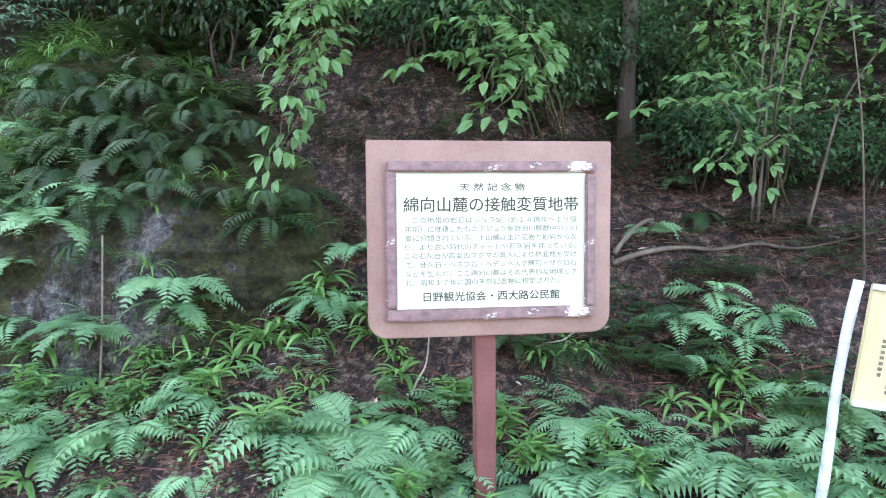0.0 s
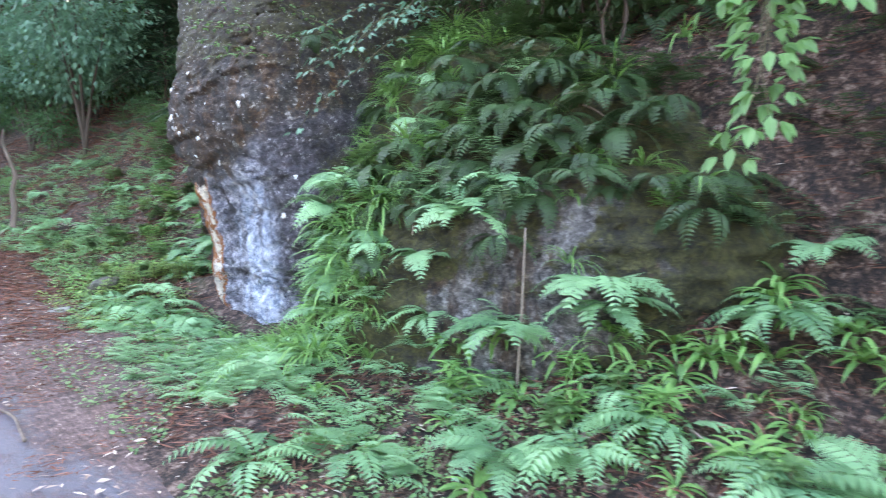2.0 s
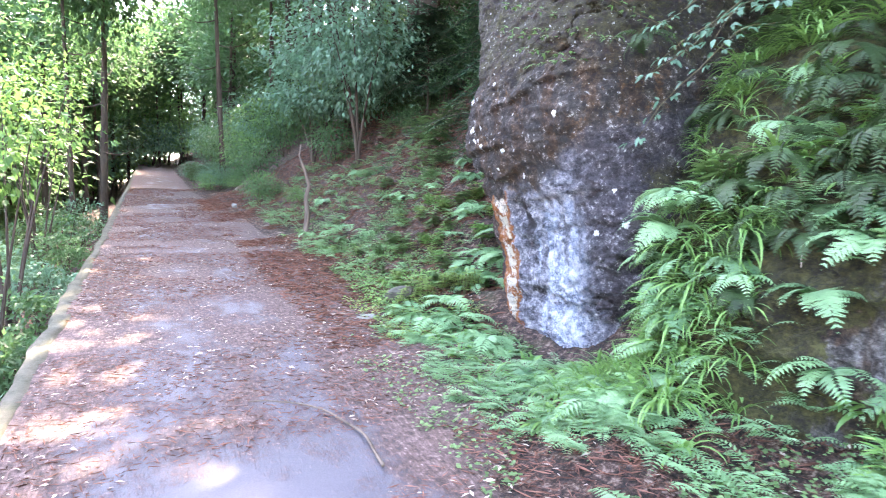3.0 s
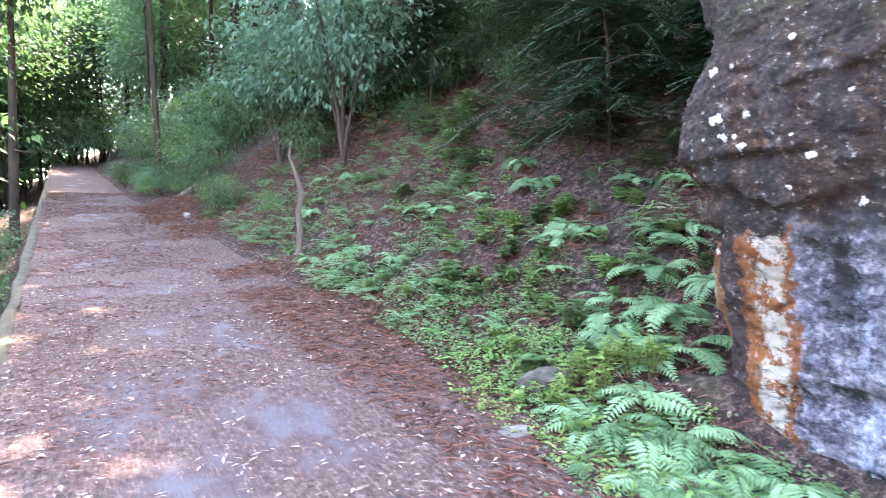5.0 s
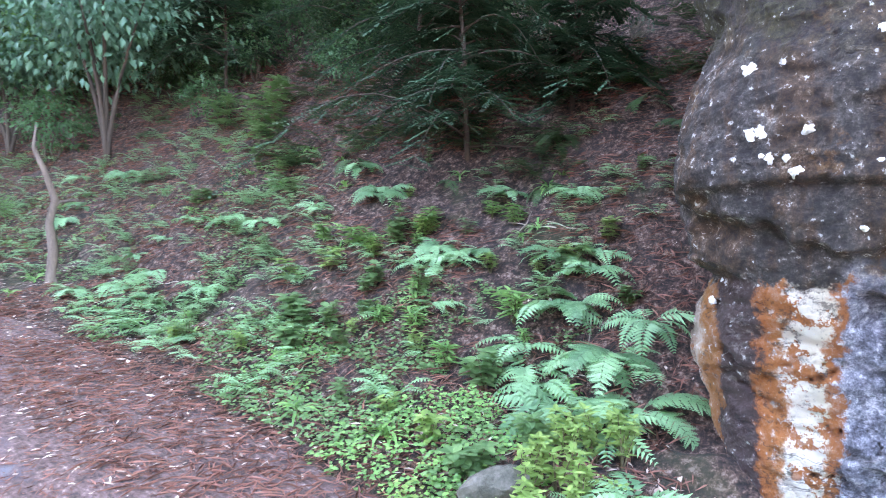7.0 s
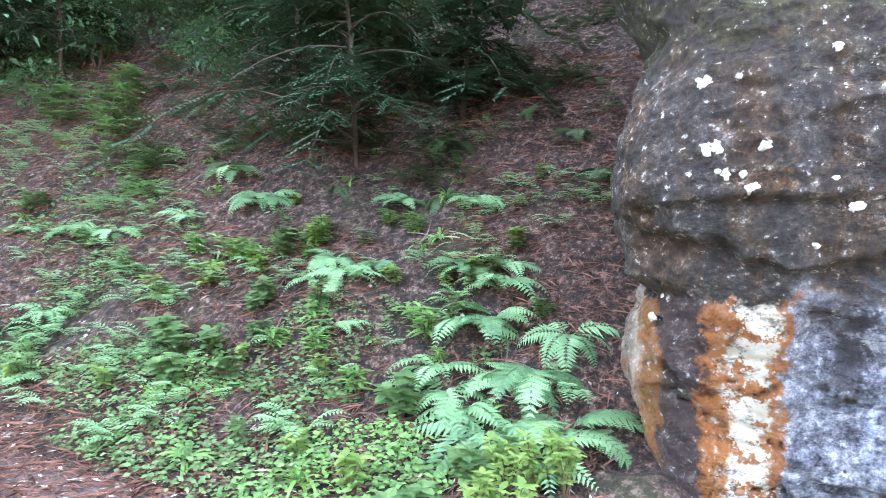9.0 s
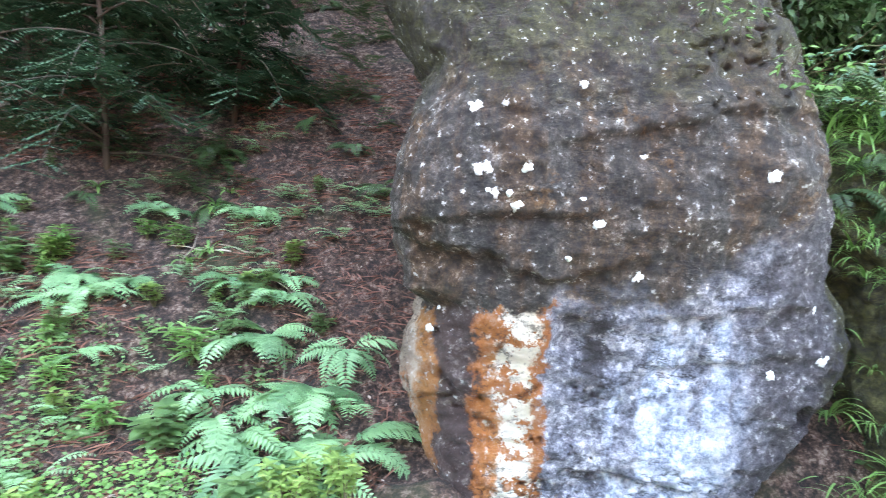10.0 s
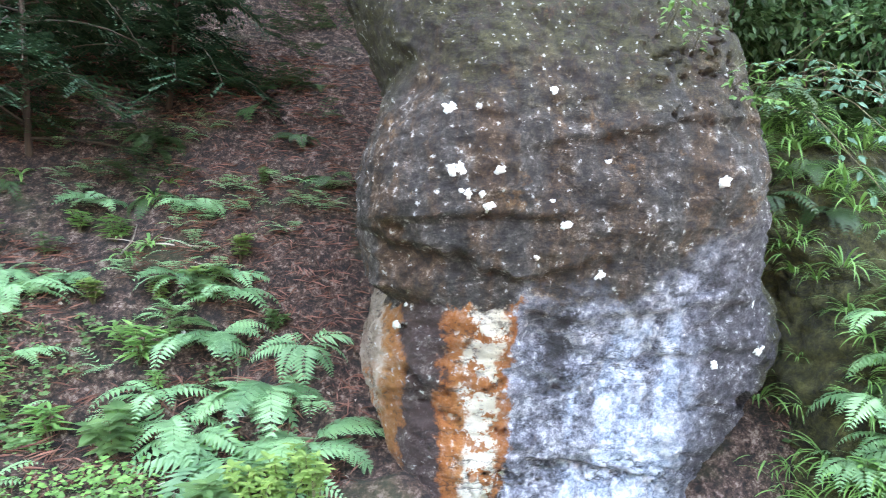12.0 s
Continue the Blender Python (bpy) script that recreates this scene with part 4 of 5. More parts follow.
# ferns higher up the slope take the green with shade painted in
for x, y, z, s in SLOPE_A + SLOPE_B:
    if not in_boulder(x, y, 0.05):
        fern(x, y, top_z(x, y), s * 1.05, FRONDS if y < 4.6 else FRONDS_SHADED, "green fern on the brown needle-covered slope", "ferns on the slope", 250, tilt=2)
for x, y, z, s in RIGHT_OF_BOULDER:
    fern(x, y, z, s, FRONDS, "bright green fern beside the great boulder", "ferns beside the boulder", 220)
for x, y, s in ((-7.0, 1.95, 0.5), (-6.75, 2.0, 0.55), (-6.4, 2.1, 0.45), (-6.95, 2.3, 0.5), (-6.0, 2.05, 0.4)):
    fern(x, y, top_z(x, y), s, FRONDS, "large bright green fern at the foot of the boulder", "ferns at the boulder's foot", 260)
for x, y, s in ((-7.3, 2.75, 0.6), (-7.6, 2.85, 0.55), (-7.2, 3.0, 0.55), (-7.45, 3.25, 0.5), (-8.15, 3.9, 0.45), (-9.0, 3.6, 0.45)):
    fern(x, y, top_z(x, y), s, FRONDS, "large bright green fern on the slope beside the boulder", "ferns on the slope", 250, tilt=2)
# looser growth between
for k in range(34):
    x, y = rng.uniform(-7.0, -4.0), rng.uniform(1.7, 2.45)
    fern(x, y, top_z(x, y), rng.uniform(0.25, 0.42), FRONDS, "green fern at the foot of the boulder", "ferns at the boulder's foot", 240)
for k in range(45):
    x, y = rng.uniform(-9.5, -7.3), rng.uniform(2.4, 4.6)
    if value_noise(x * 1.3, y * 1.3, 2) > 0.12:
        fern(x, y, top_z(x, y), rng.uniform(0.2, 0.4), FRONDS, "green fern on the brown needle-covered slope", "ferns on the slope", 250, tilt=2)
for k in range(44):
    x, y = rng.uniform(-4.7, 2.6), rng.uniform(1.7, 2.75)
    if value_noise(x * 1.1, y * 1.1, 5) > -0.12:
        fern(x, y, top_z(x, y), rng.uniform(0.22, 0.42), FRONDS, "green sword fern arching from the leafy bank foot", "ferns at the bank foot", 240)
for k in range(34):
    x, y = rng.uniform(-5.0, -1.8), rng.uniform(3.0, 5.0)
    fern(x, y, top_z(x, y), rng.uniform(0.3, 0.5), FRONDS_SHADED, "fern hanging over the mossy rock, its green darkened for shade", "ferns on the outcrop", 280, tilt=8)
# beyond y = 4 the shade is put into the frond colour
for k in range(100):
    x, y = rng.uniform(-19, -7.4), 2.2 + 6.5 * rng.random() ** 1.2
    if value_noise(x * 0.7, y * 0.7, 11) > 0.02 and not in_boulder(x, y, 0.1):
        fern(x, y, top_z(x, y), rng.uniform(0.22, 0.42), FRONDS if y < 4.0 else FRONDS_SHADED, "green fern on the brown needle-covered slope", "ferns on the slope", 240, count=int(rng.integers(6, 9)))
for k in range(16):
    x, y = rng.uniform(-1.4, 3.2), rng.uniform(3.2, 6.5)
    fern(x, y, top_z(x, y), rng.uniform(0.25, 0.4), FRONDS_SHADED, "green fern growing in brown needle litter", "ferns on the bank by the signs", 280)


def strap_mesh(name, n, L, seed, mat, width=0.016):
    """A tuft of arching strap leaves."""
    r = np.random.default_rng(seed)
    so = Soup()
    for k in range(n):
        az, rise = r.uniform(0, 2 * math.pi), r.uniform(0.6, 1.35)
        l = L * r.uniform(0.6, 1.1)
        s = np.linspace(0, 1, 7)
        a = rise - s * r.uniform(1.2, 2.2)
        d = np.cumsum(np.cos(a)) * l / 7
        z = np.cumsum(np.sin(a)) * l / 7
        c = np.stack([d * math.cos(az), d * math.sin(az), z], -1)
        side = np.array([-math.sin(az), math.cos(az), 0])
        w = width * np.array([0.4, 0.8, 1, 1, 0.85, 0.55, 0.05])[:, None] * r.uniform(0.8, 1.3)
        V = np.stack([c - side * w, c + np.array([0, 0, -0.25]) * w, c + side * w], 1).reshape(-1, 3)
        so.add(V, [q for i in range(6) for q in ((i * 3, i * 3 + 1, i * 3 + 4, i * 3 + 3), (i * 3 + 1, i * 3 + 2, i * 3 + 5, i * 3 + 4))])
    return so.mesh(name, mat, True)


STRAPS = [strap_mesh("strap_leaf_tuft", 16, 1.0, k, MAT_STRAP, 0.05) for k in range(4)]
GRASSES = [strap_mesh("grass_tuft", 34, 1.0, 20 + k, MAT_STRAP, 0.016) for k in range(3)]


def tuft(name, meshes, x, y, z, size, label, group):
    ob = new(name, meshes[int(rng.integers(0, len(meshes)))])
    ob.matrix_world = pose(x, y, z - 0.005, 12, 0, rng.uniform(0, 360)) @ Matrix.Scale(size, 4)
    tagged(ob, label, "plant", group)


for x, y, z, s in STRAPS_FOOT + STRAPS_WALL:
    if y < 2.45 and x > -4:
        continue
    for k in range(3):
        dx, dy = rng.normal(0, 0.09, 2)
        tuft("strap_leaf_plant", STRAPS, x + dx, y + dy * 0.4, max(z - 0.04, top_z(x + dx, y + dy * 0.4) - 0.02) if abs(z - top_z(x, y)) < 0.2 else z, s * rng.uniform(0.6, 0.95), "light green tuft of strap leaves on the bank", "strap-leaved plants")
for k in range(90):
    x = rng.uniform(-5, 2.5)
    y = rng.uniform(1.75, 2.9)
    tuft("strap_leaf_plant", STRAPS, x, y, top_z(x, y), rng.uniform(0.12, 0.24), "light green tuft of strap leaves on the bank", "strap-leaved plants")
for k in range(34):
    x, y = rng.uniform(-5.0, -3.9), rng.uniform(1.9, 2.6)
    tuft("grass_tuft", GRASSES, x, y, top_z(x, y) if x > -4.6 else float(land(x, y)), rng.uniform(0.22, 0.42), "pale green tuft of thin grass beside the boulder", "grass tufts")
for k in range(34):
    x, y = rng.uniform(-6.9, -4.2), rng.uniform(1.6, 2.5)
    tuft("strap_leaf_plant", STRAPS, x, y, top_z(x, y), rng.uniform(0.14, 0.26), "light green tuft of strap leaves at the boulder's foot", "strap-leaved plants")
for k in range(40):
    x, y = rng.uniform(-5.1, -2.0), rng.uniform(2.5, 4.2)
    tuft("grass_tuft", GRASSES, x, y, top_z(x, y), rng.uniform(0.2, 0.38), "drooping tuft of thin green grass on rock", "grass tufts")
for k in range(40):
    x, y = rng.uniform(-14, -7.4), rng.uniform(1.9, 5.0)
    tuft("strap_leaf_plant", STRAPS, x, y, top_z(x, y), rng.uniform(0.12, 0.22), "light green seedling tuft on the needle litter", "strap-leaved plants")


def on_face(x, z):
    """A point on the outcrop's face, or None."""
    hit = TREES[1].ray_cast(Vector((x, 0.5, z)), Vector((0, 1, 0)))
    return hit[0] if hit[0] and hit[0].y < 4.2 else None


for k in range(110):
    p = on_face(-4.8 + 1.1 * rng.random() ** 1.5, rng.uniform(0.5, 2.7))
    if p:
        if k % 10:
            tuft("grass_tuft", GRASSES, p.x, p.y, p.z, rng.uniform(0.16, 0.34), "hanging tuft of thin green grass on rock", "grass tufts")
        else:
            fern(p.x, p.y, p.z, rng.uniform(0.2, 0.36), FRONDS if k % 20 else FRONDS_SHADED, "green fern hanging from the rock beside the boulder", "ferns beside the boulder", 200, tilt=12)
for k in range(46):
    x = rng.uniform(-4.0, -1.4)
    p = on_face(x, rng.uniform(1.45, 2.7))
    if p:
        fern(p.x, p.y, p.z, rng.uniform(0.22, 0.4), FRONDS_SHADED, "fern hanging over the mossy rock, its green darkened for shade", "ferns on the outcrop", 220, tilt=14)


def broad_herb(x, y, z, size, mat, label, group, leaf=0.3, wide=0.5):
    """A leafy herb: a few stems with leaves in whorls."""
    h = root("leafy_herb", pose(x, y, z, 0, 0, rng.uniform(0, 360)), label, "plant", group)
    for k in range(int(rng.integers(3, 6))):
        so, st = Soup(), Soup()
        a, tilt = rng.uniform(0, 6.28), rng.uniform(0.05, 0.6)
        tip = np.array([math.cos(a) * math.sin(tilt), math.sin(a) * math.sin(tilt), math.cos(tilt)]) * size * rng.uniform(0.6, 1.0)
        tube(st, [(0, 0, -0.02), tip * 0.5, tip], [0.005, 0.004, 0.002], 4)
        for lev in (0.35, 0.6, 0.85, 1.0):
            n = 5
            b = np.repeat((tip * lev)[None], n, 0)
            az = np.arange(n) * 6.283 / n + rng.uniform(0, 6)
            way = np.stack([np.cos(az), np.sin(az), rng.uniform(-0.1, 0.5, n)], -1)
            l = size * leaf * rng.uniform(0.7, 1.2, n)
            so.add_grid(leaves(b, way, np.array([[0, 0, 1.0]] * n), l, l * wide), LEAF_FACES)
        stem = part("stem", st.mesh("stem", MAT_STEM, True), h)
        part("leaf_whorl", so.mesh("leaf_whorl", mat), stem)["kind"] = "stuff"


for k in range(18):
    x, y = rng.normal(-7.15, 0.16), rng.normal(2.45, 0.28)
    if not in_boulder(x, y, -0.02) and y > 1.75:
        broad_herb(x, y, top_z(x, y), rng.uniform(0.16, 0.34), MAT_HERB_BRIGHT, "yellow-green leafy herb beside the boulder", "herbs beside the boulder", 0.2)
for k in range(20):
    x, y = rng.uniform(-13, -7.6), rng.uniform(2.2, 5.2)
    broad_herb(x, y, top_z(x, y), rng.uniform(0.15, 0.3), MAT_HERB, "small green leafy herb on the slope", "herbs on the slope")
for k in range(46):
    x, y = rng.uniform(-10.6, -7.5), rng.uniform(1.95, 4.4)
    kind = k % 3
    broad_herb(x, y, top_z(x, y), rng.uniform(0.12, 0.26), (MAT_HERB_BRIGHT, MAT_STRAP, MAT_HERB)[kind], ("yellow-green seedling with broad leaves on the needle litter", "light green seedling with narrow whorled leaves on the slope", "green seedling with rounded leaves on the slope")[kind], "herbs on the slope", (0.34, 0.5, 0.4)[kind], (0.55, 0.24, 0.7)[kind])
for k in range(48):
    x, y = rng.uniform(-4.6, 2.2), rng.uniform(2.2, 3.0)
    broad_herb(x, y, top_z(x, y), rng.uniform(0.14, 0.28), MAT_STRAP if k % 3 else MAT_HERB, "light green herb with narrow whorled leaves on the bank" if k % 3 else "green leafy herb among the ferns on the bank", "herbs on the bank", 0.45 if k % 3 else 0.34, 0.24 if k % 3 else 0.55)
for x, y in ((-13.0, 4.75), (-12.7, 4.6), (-13.3, 4.9), (-12.9, 5.0), (-12.2, 4.3), (-13.5, 5.4), (-14.2, 5.0)):
    broad_herb(x, y, top_z(x, y), rng.uniform(0.5, 0.8), MAT_HERB, "tall pale leafy herb standing in sunlight", "herbs on the slope", 0.24)


def ground_cover(name, region, count, size, mat, label, limit, seed, lo=0.0):
    """Small low leaves, too many to count, in patches."""
    r = np.random.default_rng(seed)
    x, y = r.uniform(region[0], region[1], count), r.uniform(region[2], region[3], count)
    keep = (fbm(x, y, 0 * x + seed, 1.6, 3) > limit) & ~((x > -6.95) & (x < -4.85) & (y > 2.5))
    x, y = x[keep], y[keep]
    x, y = np.repeat(x, 3) + r.normal(0, size * 0.4, 3 * len(x)), np.repeat(y, 3) + r.normal(0, size * 0.4, 3 * len(y))
    z = land(x, y) + r.uniform(0.01, 0.05 + lo, len(x))
    az = r.uniform(0, 6.283, len(x))
    way = np.stack([np.cos(az), np.sin(az), r.uniform(-0.1, 0.5, len(x))], -1)
    up = np.stack([r.normal(0, 0.3, len(x)), r.normal(-0.3, 0.3, len(x)), np.ones(len(x))], -1)
    l = size * r.uniform(0.6, 1.25, len(x))
    so = Soup()
    so.add_grid(kites(np.stack([x, y, z], -1), way, up, l, l * 0.75, 0.1, 0.1, 0.5), KITE_FACES)
    tagged(new(name, so.mesh(name, mat)), label, "plants", kind="stuff")


ground_cover("ground_cover", (-11.5, -7.2, 1.85, 3.6), 5200, 0.036, MAT_HERB, "low green seedlings in patches on the needle litter", 0.08, 31, 0.03)
ground_cover("ground_cover", (-9.6, -7.3, 1.75, 2.7), 1500, 0.032, MAT_STRAP, "bright green clover-like herbs on the needle litter", 0.02, 36, 0.04)
ground_cover("ground_cover", (-7.9, -6.4, 1.5, 2.5), 1100, 0.03, MAT_HERB_BRIGHT, "yellow-green low herbs at the foot of the boulder", -0.12, 32, 0.06)
ground_cover("ground_cover", (-6.6, 2.5, 1.05, 2.7), 6500, 0.03, MAT_HERB, "low green herbs along the lane's edge", -0.12, 33, 0.03)
ground_cover("ground_cover", (-20, -11, 2.0, 4.5), 4200, 0.05, MAT_HERB, "low green plants on the far slope", 0.08, 34)
ground_cover("ground_cover", (-5.0, 3.0, 2.6, 5.5), 2600, 0.045, MAT_FERN_SHADED, "low leaves on the shaded bank, coloured darker for the shade", 0.05, 35)


def small_ferns(name, spots, size, mat, label, seed):
    """Small ferns and seedlings too many to count, as one sheet of growth."""
    r = np.random.default_rng(seed)
    so = Soup()
    for x, y in spots:
        z = top_z(x, y)
        for k in range(int(r.integers(4, 8))):
            az = -1.57 + r.uniform(-1.9, 1.9)
            L = size * r.uniform(0.6, 1.3)
            s = np.linspace(0.12, 1, 11)
            rise = r.uniform(0.8, 1.5)
            P = np.stack([np.cos(az) * L * s, np.sin(az) * L * s, L * (rise * s - 0.85 * s ** 2)], -1) + (x, y, z)
            d = unit(np.gradient(P, axis=0))
            w = L * 0.26 * np.sin(np.minimum(s * 3.3, 3.0)) ** 0.8 + 0.004
            for sd in (-1, 1):
                side = unit(np.cross(d, [[0, 0, 1.0]])) * sd
                so.add_grid(kites(P, side + 0.45 * d, np.array([[0, 0, 1.0]] * 11), w, np.minimum(w * 0.35, 0.045 * L * 1.6), 0.1, 0.1, 0.3), KITE_FACES)
    tagged(new(name, so.mesh(name, mat)), label, "plants", kind="stuff")


def spots_in(x0, x1, y0, y1, n, seed, limit):
    r = np.random.default_rng(seed)
    x, y = r.uniform(x0, x1, n), r.uniform(y0, y1, n)
    ok = (fbm(x, y, 0 * x + seed, 0.9, 2) > limit) & ~((x > -7.0) & (x < -4.7) & (y > 2.45))
    return list(zip(x[ok].tolist(), y[ok].tolist()))


small_ferns("small_ferns", spots_in(-12.5, -7.2, 2.0, 5.6, 210, 51, 0.0), 0.2, MAT_FERN, "small green ferns dotted over the needle-covered slope", 61)
small_ferns("small_ferns", spots_in(-20, -11, 2.0, 6.5, 330, 52, -0.05), 0.28, MAT_FERN, "green ferns on the far part of the slope", 62)
# shade under the conifers is painted into these ferns' green
small_ferns("small_ferns", spots_in(-14, -7.5, 4.6, 9.5, 420, 53, -0.1), 0.3, MAT_FERN_SHADED, "ferns under the conifers, green darkened for their shade", 63)
small_ferns("small_ferns", spots_in(-5.2, 3.0, 1.7, 3.2, 380, 54, -0.1), 0.19, MAT_FERN, "small green ferns along the bank foot", 64)
small_ferns("small_ferns", spots_in(-5.2, 3.2, 3.2, 7.0, 800, 55, -0.15), 0.24, MAT_FERN_SHADED, "ferns on the shaded bank, shade put into their green", 65)
small_ferns("small_ferns", spots_in(-7.2, -3.9, 1.5, 2.5, 150, 56, -0.2), 0.17, MAT_FERN, "small green ferns at the boulder's foot", 66)


def cane(parent, base, tip, n_leaves, leaf, mat, sag=0.25, seed=0, radius=0.007):
    """A thin branch from base to tip with leaves in opposite pairs."""
    r = np.random.default_rng(seed)
    s = np.linspace(0, 1, 12)[:, None]
    base, tip = np.array(base, float), np.array(tip, float)
    P = base * (1 - s) + tip * s
    P[:, 2] += sag * np.sin(s[:, 0] * math.pi) + 0.02 * np.sin(s[:, 0] * 17 + seed)
    P[:, 0] += 0.05 * np.sin(s[:, 0] * 6 + seed)
    st = Soup()
    tube(st, P, np.linspace(radius, 0.0015, 12), 5)
    stem = part("branch", st.mesh("branch", MAT_STEM, True), parent)
    so = Soup()
    q = np.linspace(0.35, 1.0, n_leaves)
    b = np.stack([np.interp(q, s[:, 0], P[:, i]) for i in range(3)], -1)
    d = unit(np.gradient(b, axis=0))
    for sd in (-1, 1):
        side = np.cross(d, np.array([[0, 0, 1.0]])) * sd
        # short side twigs end in three leaves
        tw = b + unit(side + 0.5 * d) * (leaf * r.uniform(0.3, 1.3, (n_leaves, 1)))
        for k, turn in enumerate((-0.9, 0, 0.9)):
            way = unit(side * math.cos(turn) + d * (0.5 + math.sin(turn)) + np.array([[0, -0.25, -0.25]]) + r.normal(0, 0.2, (n_leaves, 3)))
            l = leaf * r.uniform(0.65, 1.15, n_leaves)
            up = np.array([[0, -0.35, 1.0]]) + r.normal(0, 0.25, (n_leaves, 3))
            so.add_grid(leaves(tw, way, up, l, l * 0.46, 0.14, 0.2), LEAF_FACES)
    way = unit(d[-1:] + np.array([[0, 0, -0.3]]))
    so.add_grid(leaves(b[-1:], way, np.array([[0, -0.3, 1.0]]), [leaf * 1.1], [leaf * 0.5]), LEAF_FACES)
    part("foliage", so.mesh("foliage", mat), stem)["kind"] = "stuff"


def overhanging_shrub(base, tips, leaf, n, label, seed, mat=None):
    z = top_z(base[0], base[1])
    sh = root("shrub", Matrix.Identity(4), label, "shrub", "shrubs above the signs")
    for k, t in enumerate(tips):
        j = np.random.default_rng(seed + k).normal(0, 0.12, 2)
        cane(sh, (base[0] + j[0], base[1] + j[1], z - 0.03), t, n, leaf, mat or MAT_LEAF, 0.3, seed + k)


overhanging_shrub((-2.2, 4.0), [(-1.72, 2.62, 1.88), (-1.55, 2.68, 2.32), (-1.85, 2.75, 2.15), (-1.4, 2.8, 2.6), (-1.95, 2.8, 1.75), (-1.65, 2.7, 2.5), (-2.0, 2.9, 2.45)], 0.10, 10, "broad-leaved green shrub arching over the bank", 100)
overhanging_shrub((-0.7, 4.3), [(-0.83, 2.95, 2.2), (-0.68, 2.98, 2.4), (-1.0, 3.0, 2.5), (-0.75, 2.85, 1.98), (-1.2, 3.0, 2.3), (-0.5, 3.1, 2.3), (-0.9, 3.0, 2.65)], 0.095, 10, "broad-leaved green shrub arching over the sign", 120)
overhanging_shrub((0.75, 4.7), [(0.05, 3.2, 2.2), (0.18, 3.25, 1.78), (0.3, 3.3, 2.1), (-0.08, 3.2, 2.05), (0.42, 3.3, 1.72), (0.2, 3.2, 2.45)], 0.075, 8, "thin green shrub with hanging leafy twigs", 140)
overhanging_shrub((1.6, 5.0), [(0.85, 3.5, 2.45), (0.62, 3.45, 2.05), (1.1, 3.6, 2.3), (1.3, 3.7, 2.0), (1.0, 3.5, 2.7)], 0.065, 9, "thin green shrub with hanging leafy twigs", 160)
overhanging_shrub((-4.6, 4.2), [(-4.3, 2.3, 2.45), (-4.45, 2.3, 2.05), (-4.1, 2.45, 2.55), (-3.9, 2.6, 2.7), (-4.55, 2.4, 2.7), (-4.5, 2.35, 2.4)], 0.06, 10, "small-leaved creeper hanging from the rock", 180, MAT_BUSH)
overhanging_shrub((-5.2, 3.9), [(-5.55, 2.12, 2.88), (-5.3, 2.08, 2.62), (-5.75, 2.12, 2.98), (-5.05, 2.2, 2.78), (-5.45, 2.1, 2.72), (-4.9, 2.25, 2.98), (-5.6, 2.1, 3.1)], 0.042, 15, "thin twigs with pale leaves over the boulder", 200, MAT_LIME)


def bush_mesh(name, n_clump, per, R, leaf, seed, mat, flat=0.5, hollow=0.45):
    """A crown of leaf sprays with gaps between them; R: half sizes."""
    r = np.random.default_rng(seed)
    d = unit(r.normal(size=(n_clump, 3)))
    c = d * np.array(R) * (hollow + (1 - hollow) * r.random((n_clump, 1)) ** 0.5) * (0.8 + 0.5 * value_noise(d[:, 0] * 2, d[:, 1] * 2, d[:, 2] * 2 + seed))[:, None]
    N = n_clump * per
    cc = np.repeat(c, per, 0)
    spread = np.array([1, 1, flat * 0.5]) * np.mean(R) * 0.26
    p = cc + r.normal(size=(N, 3)) * spread
    out = unit(p) + np.array([0, 0, -0.35]) + r.normal(0, 0.6, (N, 3))
    up = np.array([[0, 0, 1.0]]) + r.normal(0, 0.35, (N, 3))
    l = leaf * r.uniform(0.55, 1.3, N)
    so = Soup()
    so.add_grid(kites(p, out, up, l, l * 0.5, 0.1, 0.15), KITE_FACES)
    return so.mesh(name, mat), c


def bush(name, m, n_clump, per, R, lift, leaf, seed, mat, label, group, trunk=0.03):
    b = root(name, m, label, "bush" if name != "tree" else "tree", group)
    me, c = bush_mesh("crown", n_clump, per, R, leaf, seed, mat)
    part("crown", me, b, "", pose(0, 0, lift))["kind"] = "stuff"
    r = np.random.default_rng(seed)
    for k in range(6):
        tip = c[int(r.integers(0, len(c)))] * 0.9 + np.array([0, 0, lift])
        st = Soup()
        q = np.linspace(0, 1, 9)[:, None]
        P = np.array([0, 0, -0.1]) * (1 - q) + tip * q
        P[:, :2] *= q ** 0.6
        tube(st, P, np.linspace(trunk, trunk * 0.15, 9), 6, 0.2)
        part("stem", st.mesh("stem", MAT_BARK, True), b)
    return b


bush("bush", on_ground(-16.5, 4.4), 150, 50, (2.4, 1.8, 2.1), 3.3, 0.15, 1, MAT_BUSH, "large blue-green leafy bush leaning over the lane", "bushes along the lane", 0.05)
bush("bush", on_ground(-19.5, 4.0), 90, 45, (1.8, 1.5, 1.5), 2.4, 0.15, 2, MAT_BUSH, "large blue-green leafy bush leaning over the lane", "bushes along the lane", 0.05)
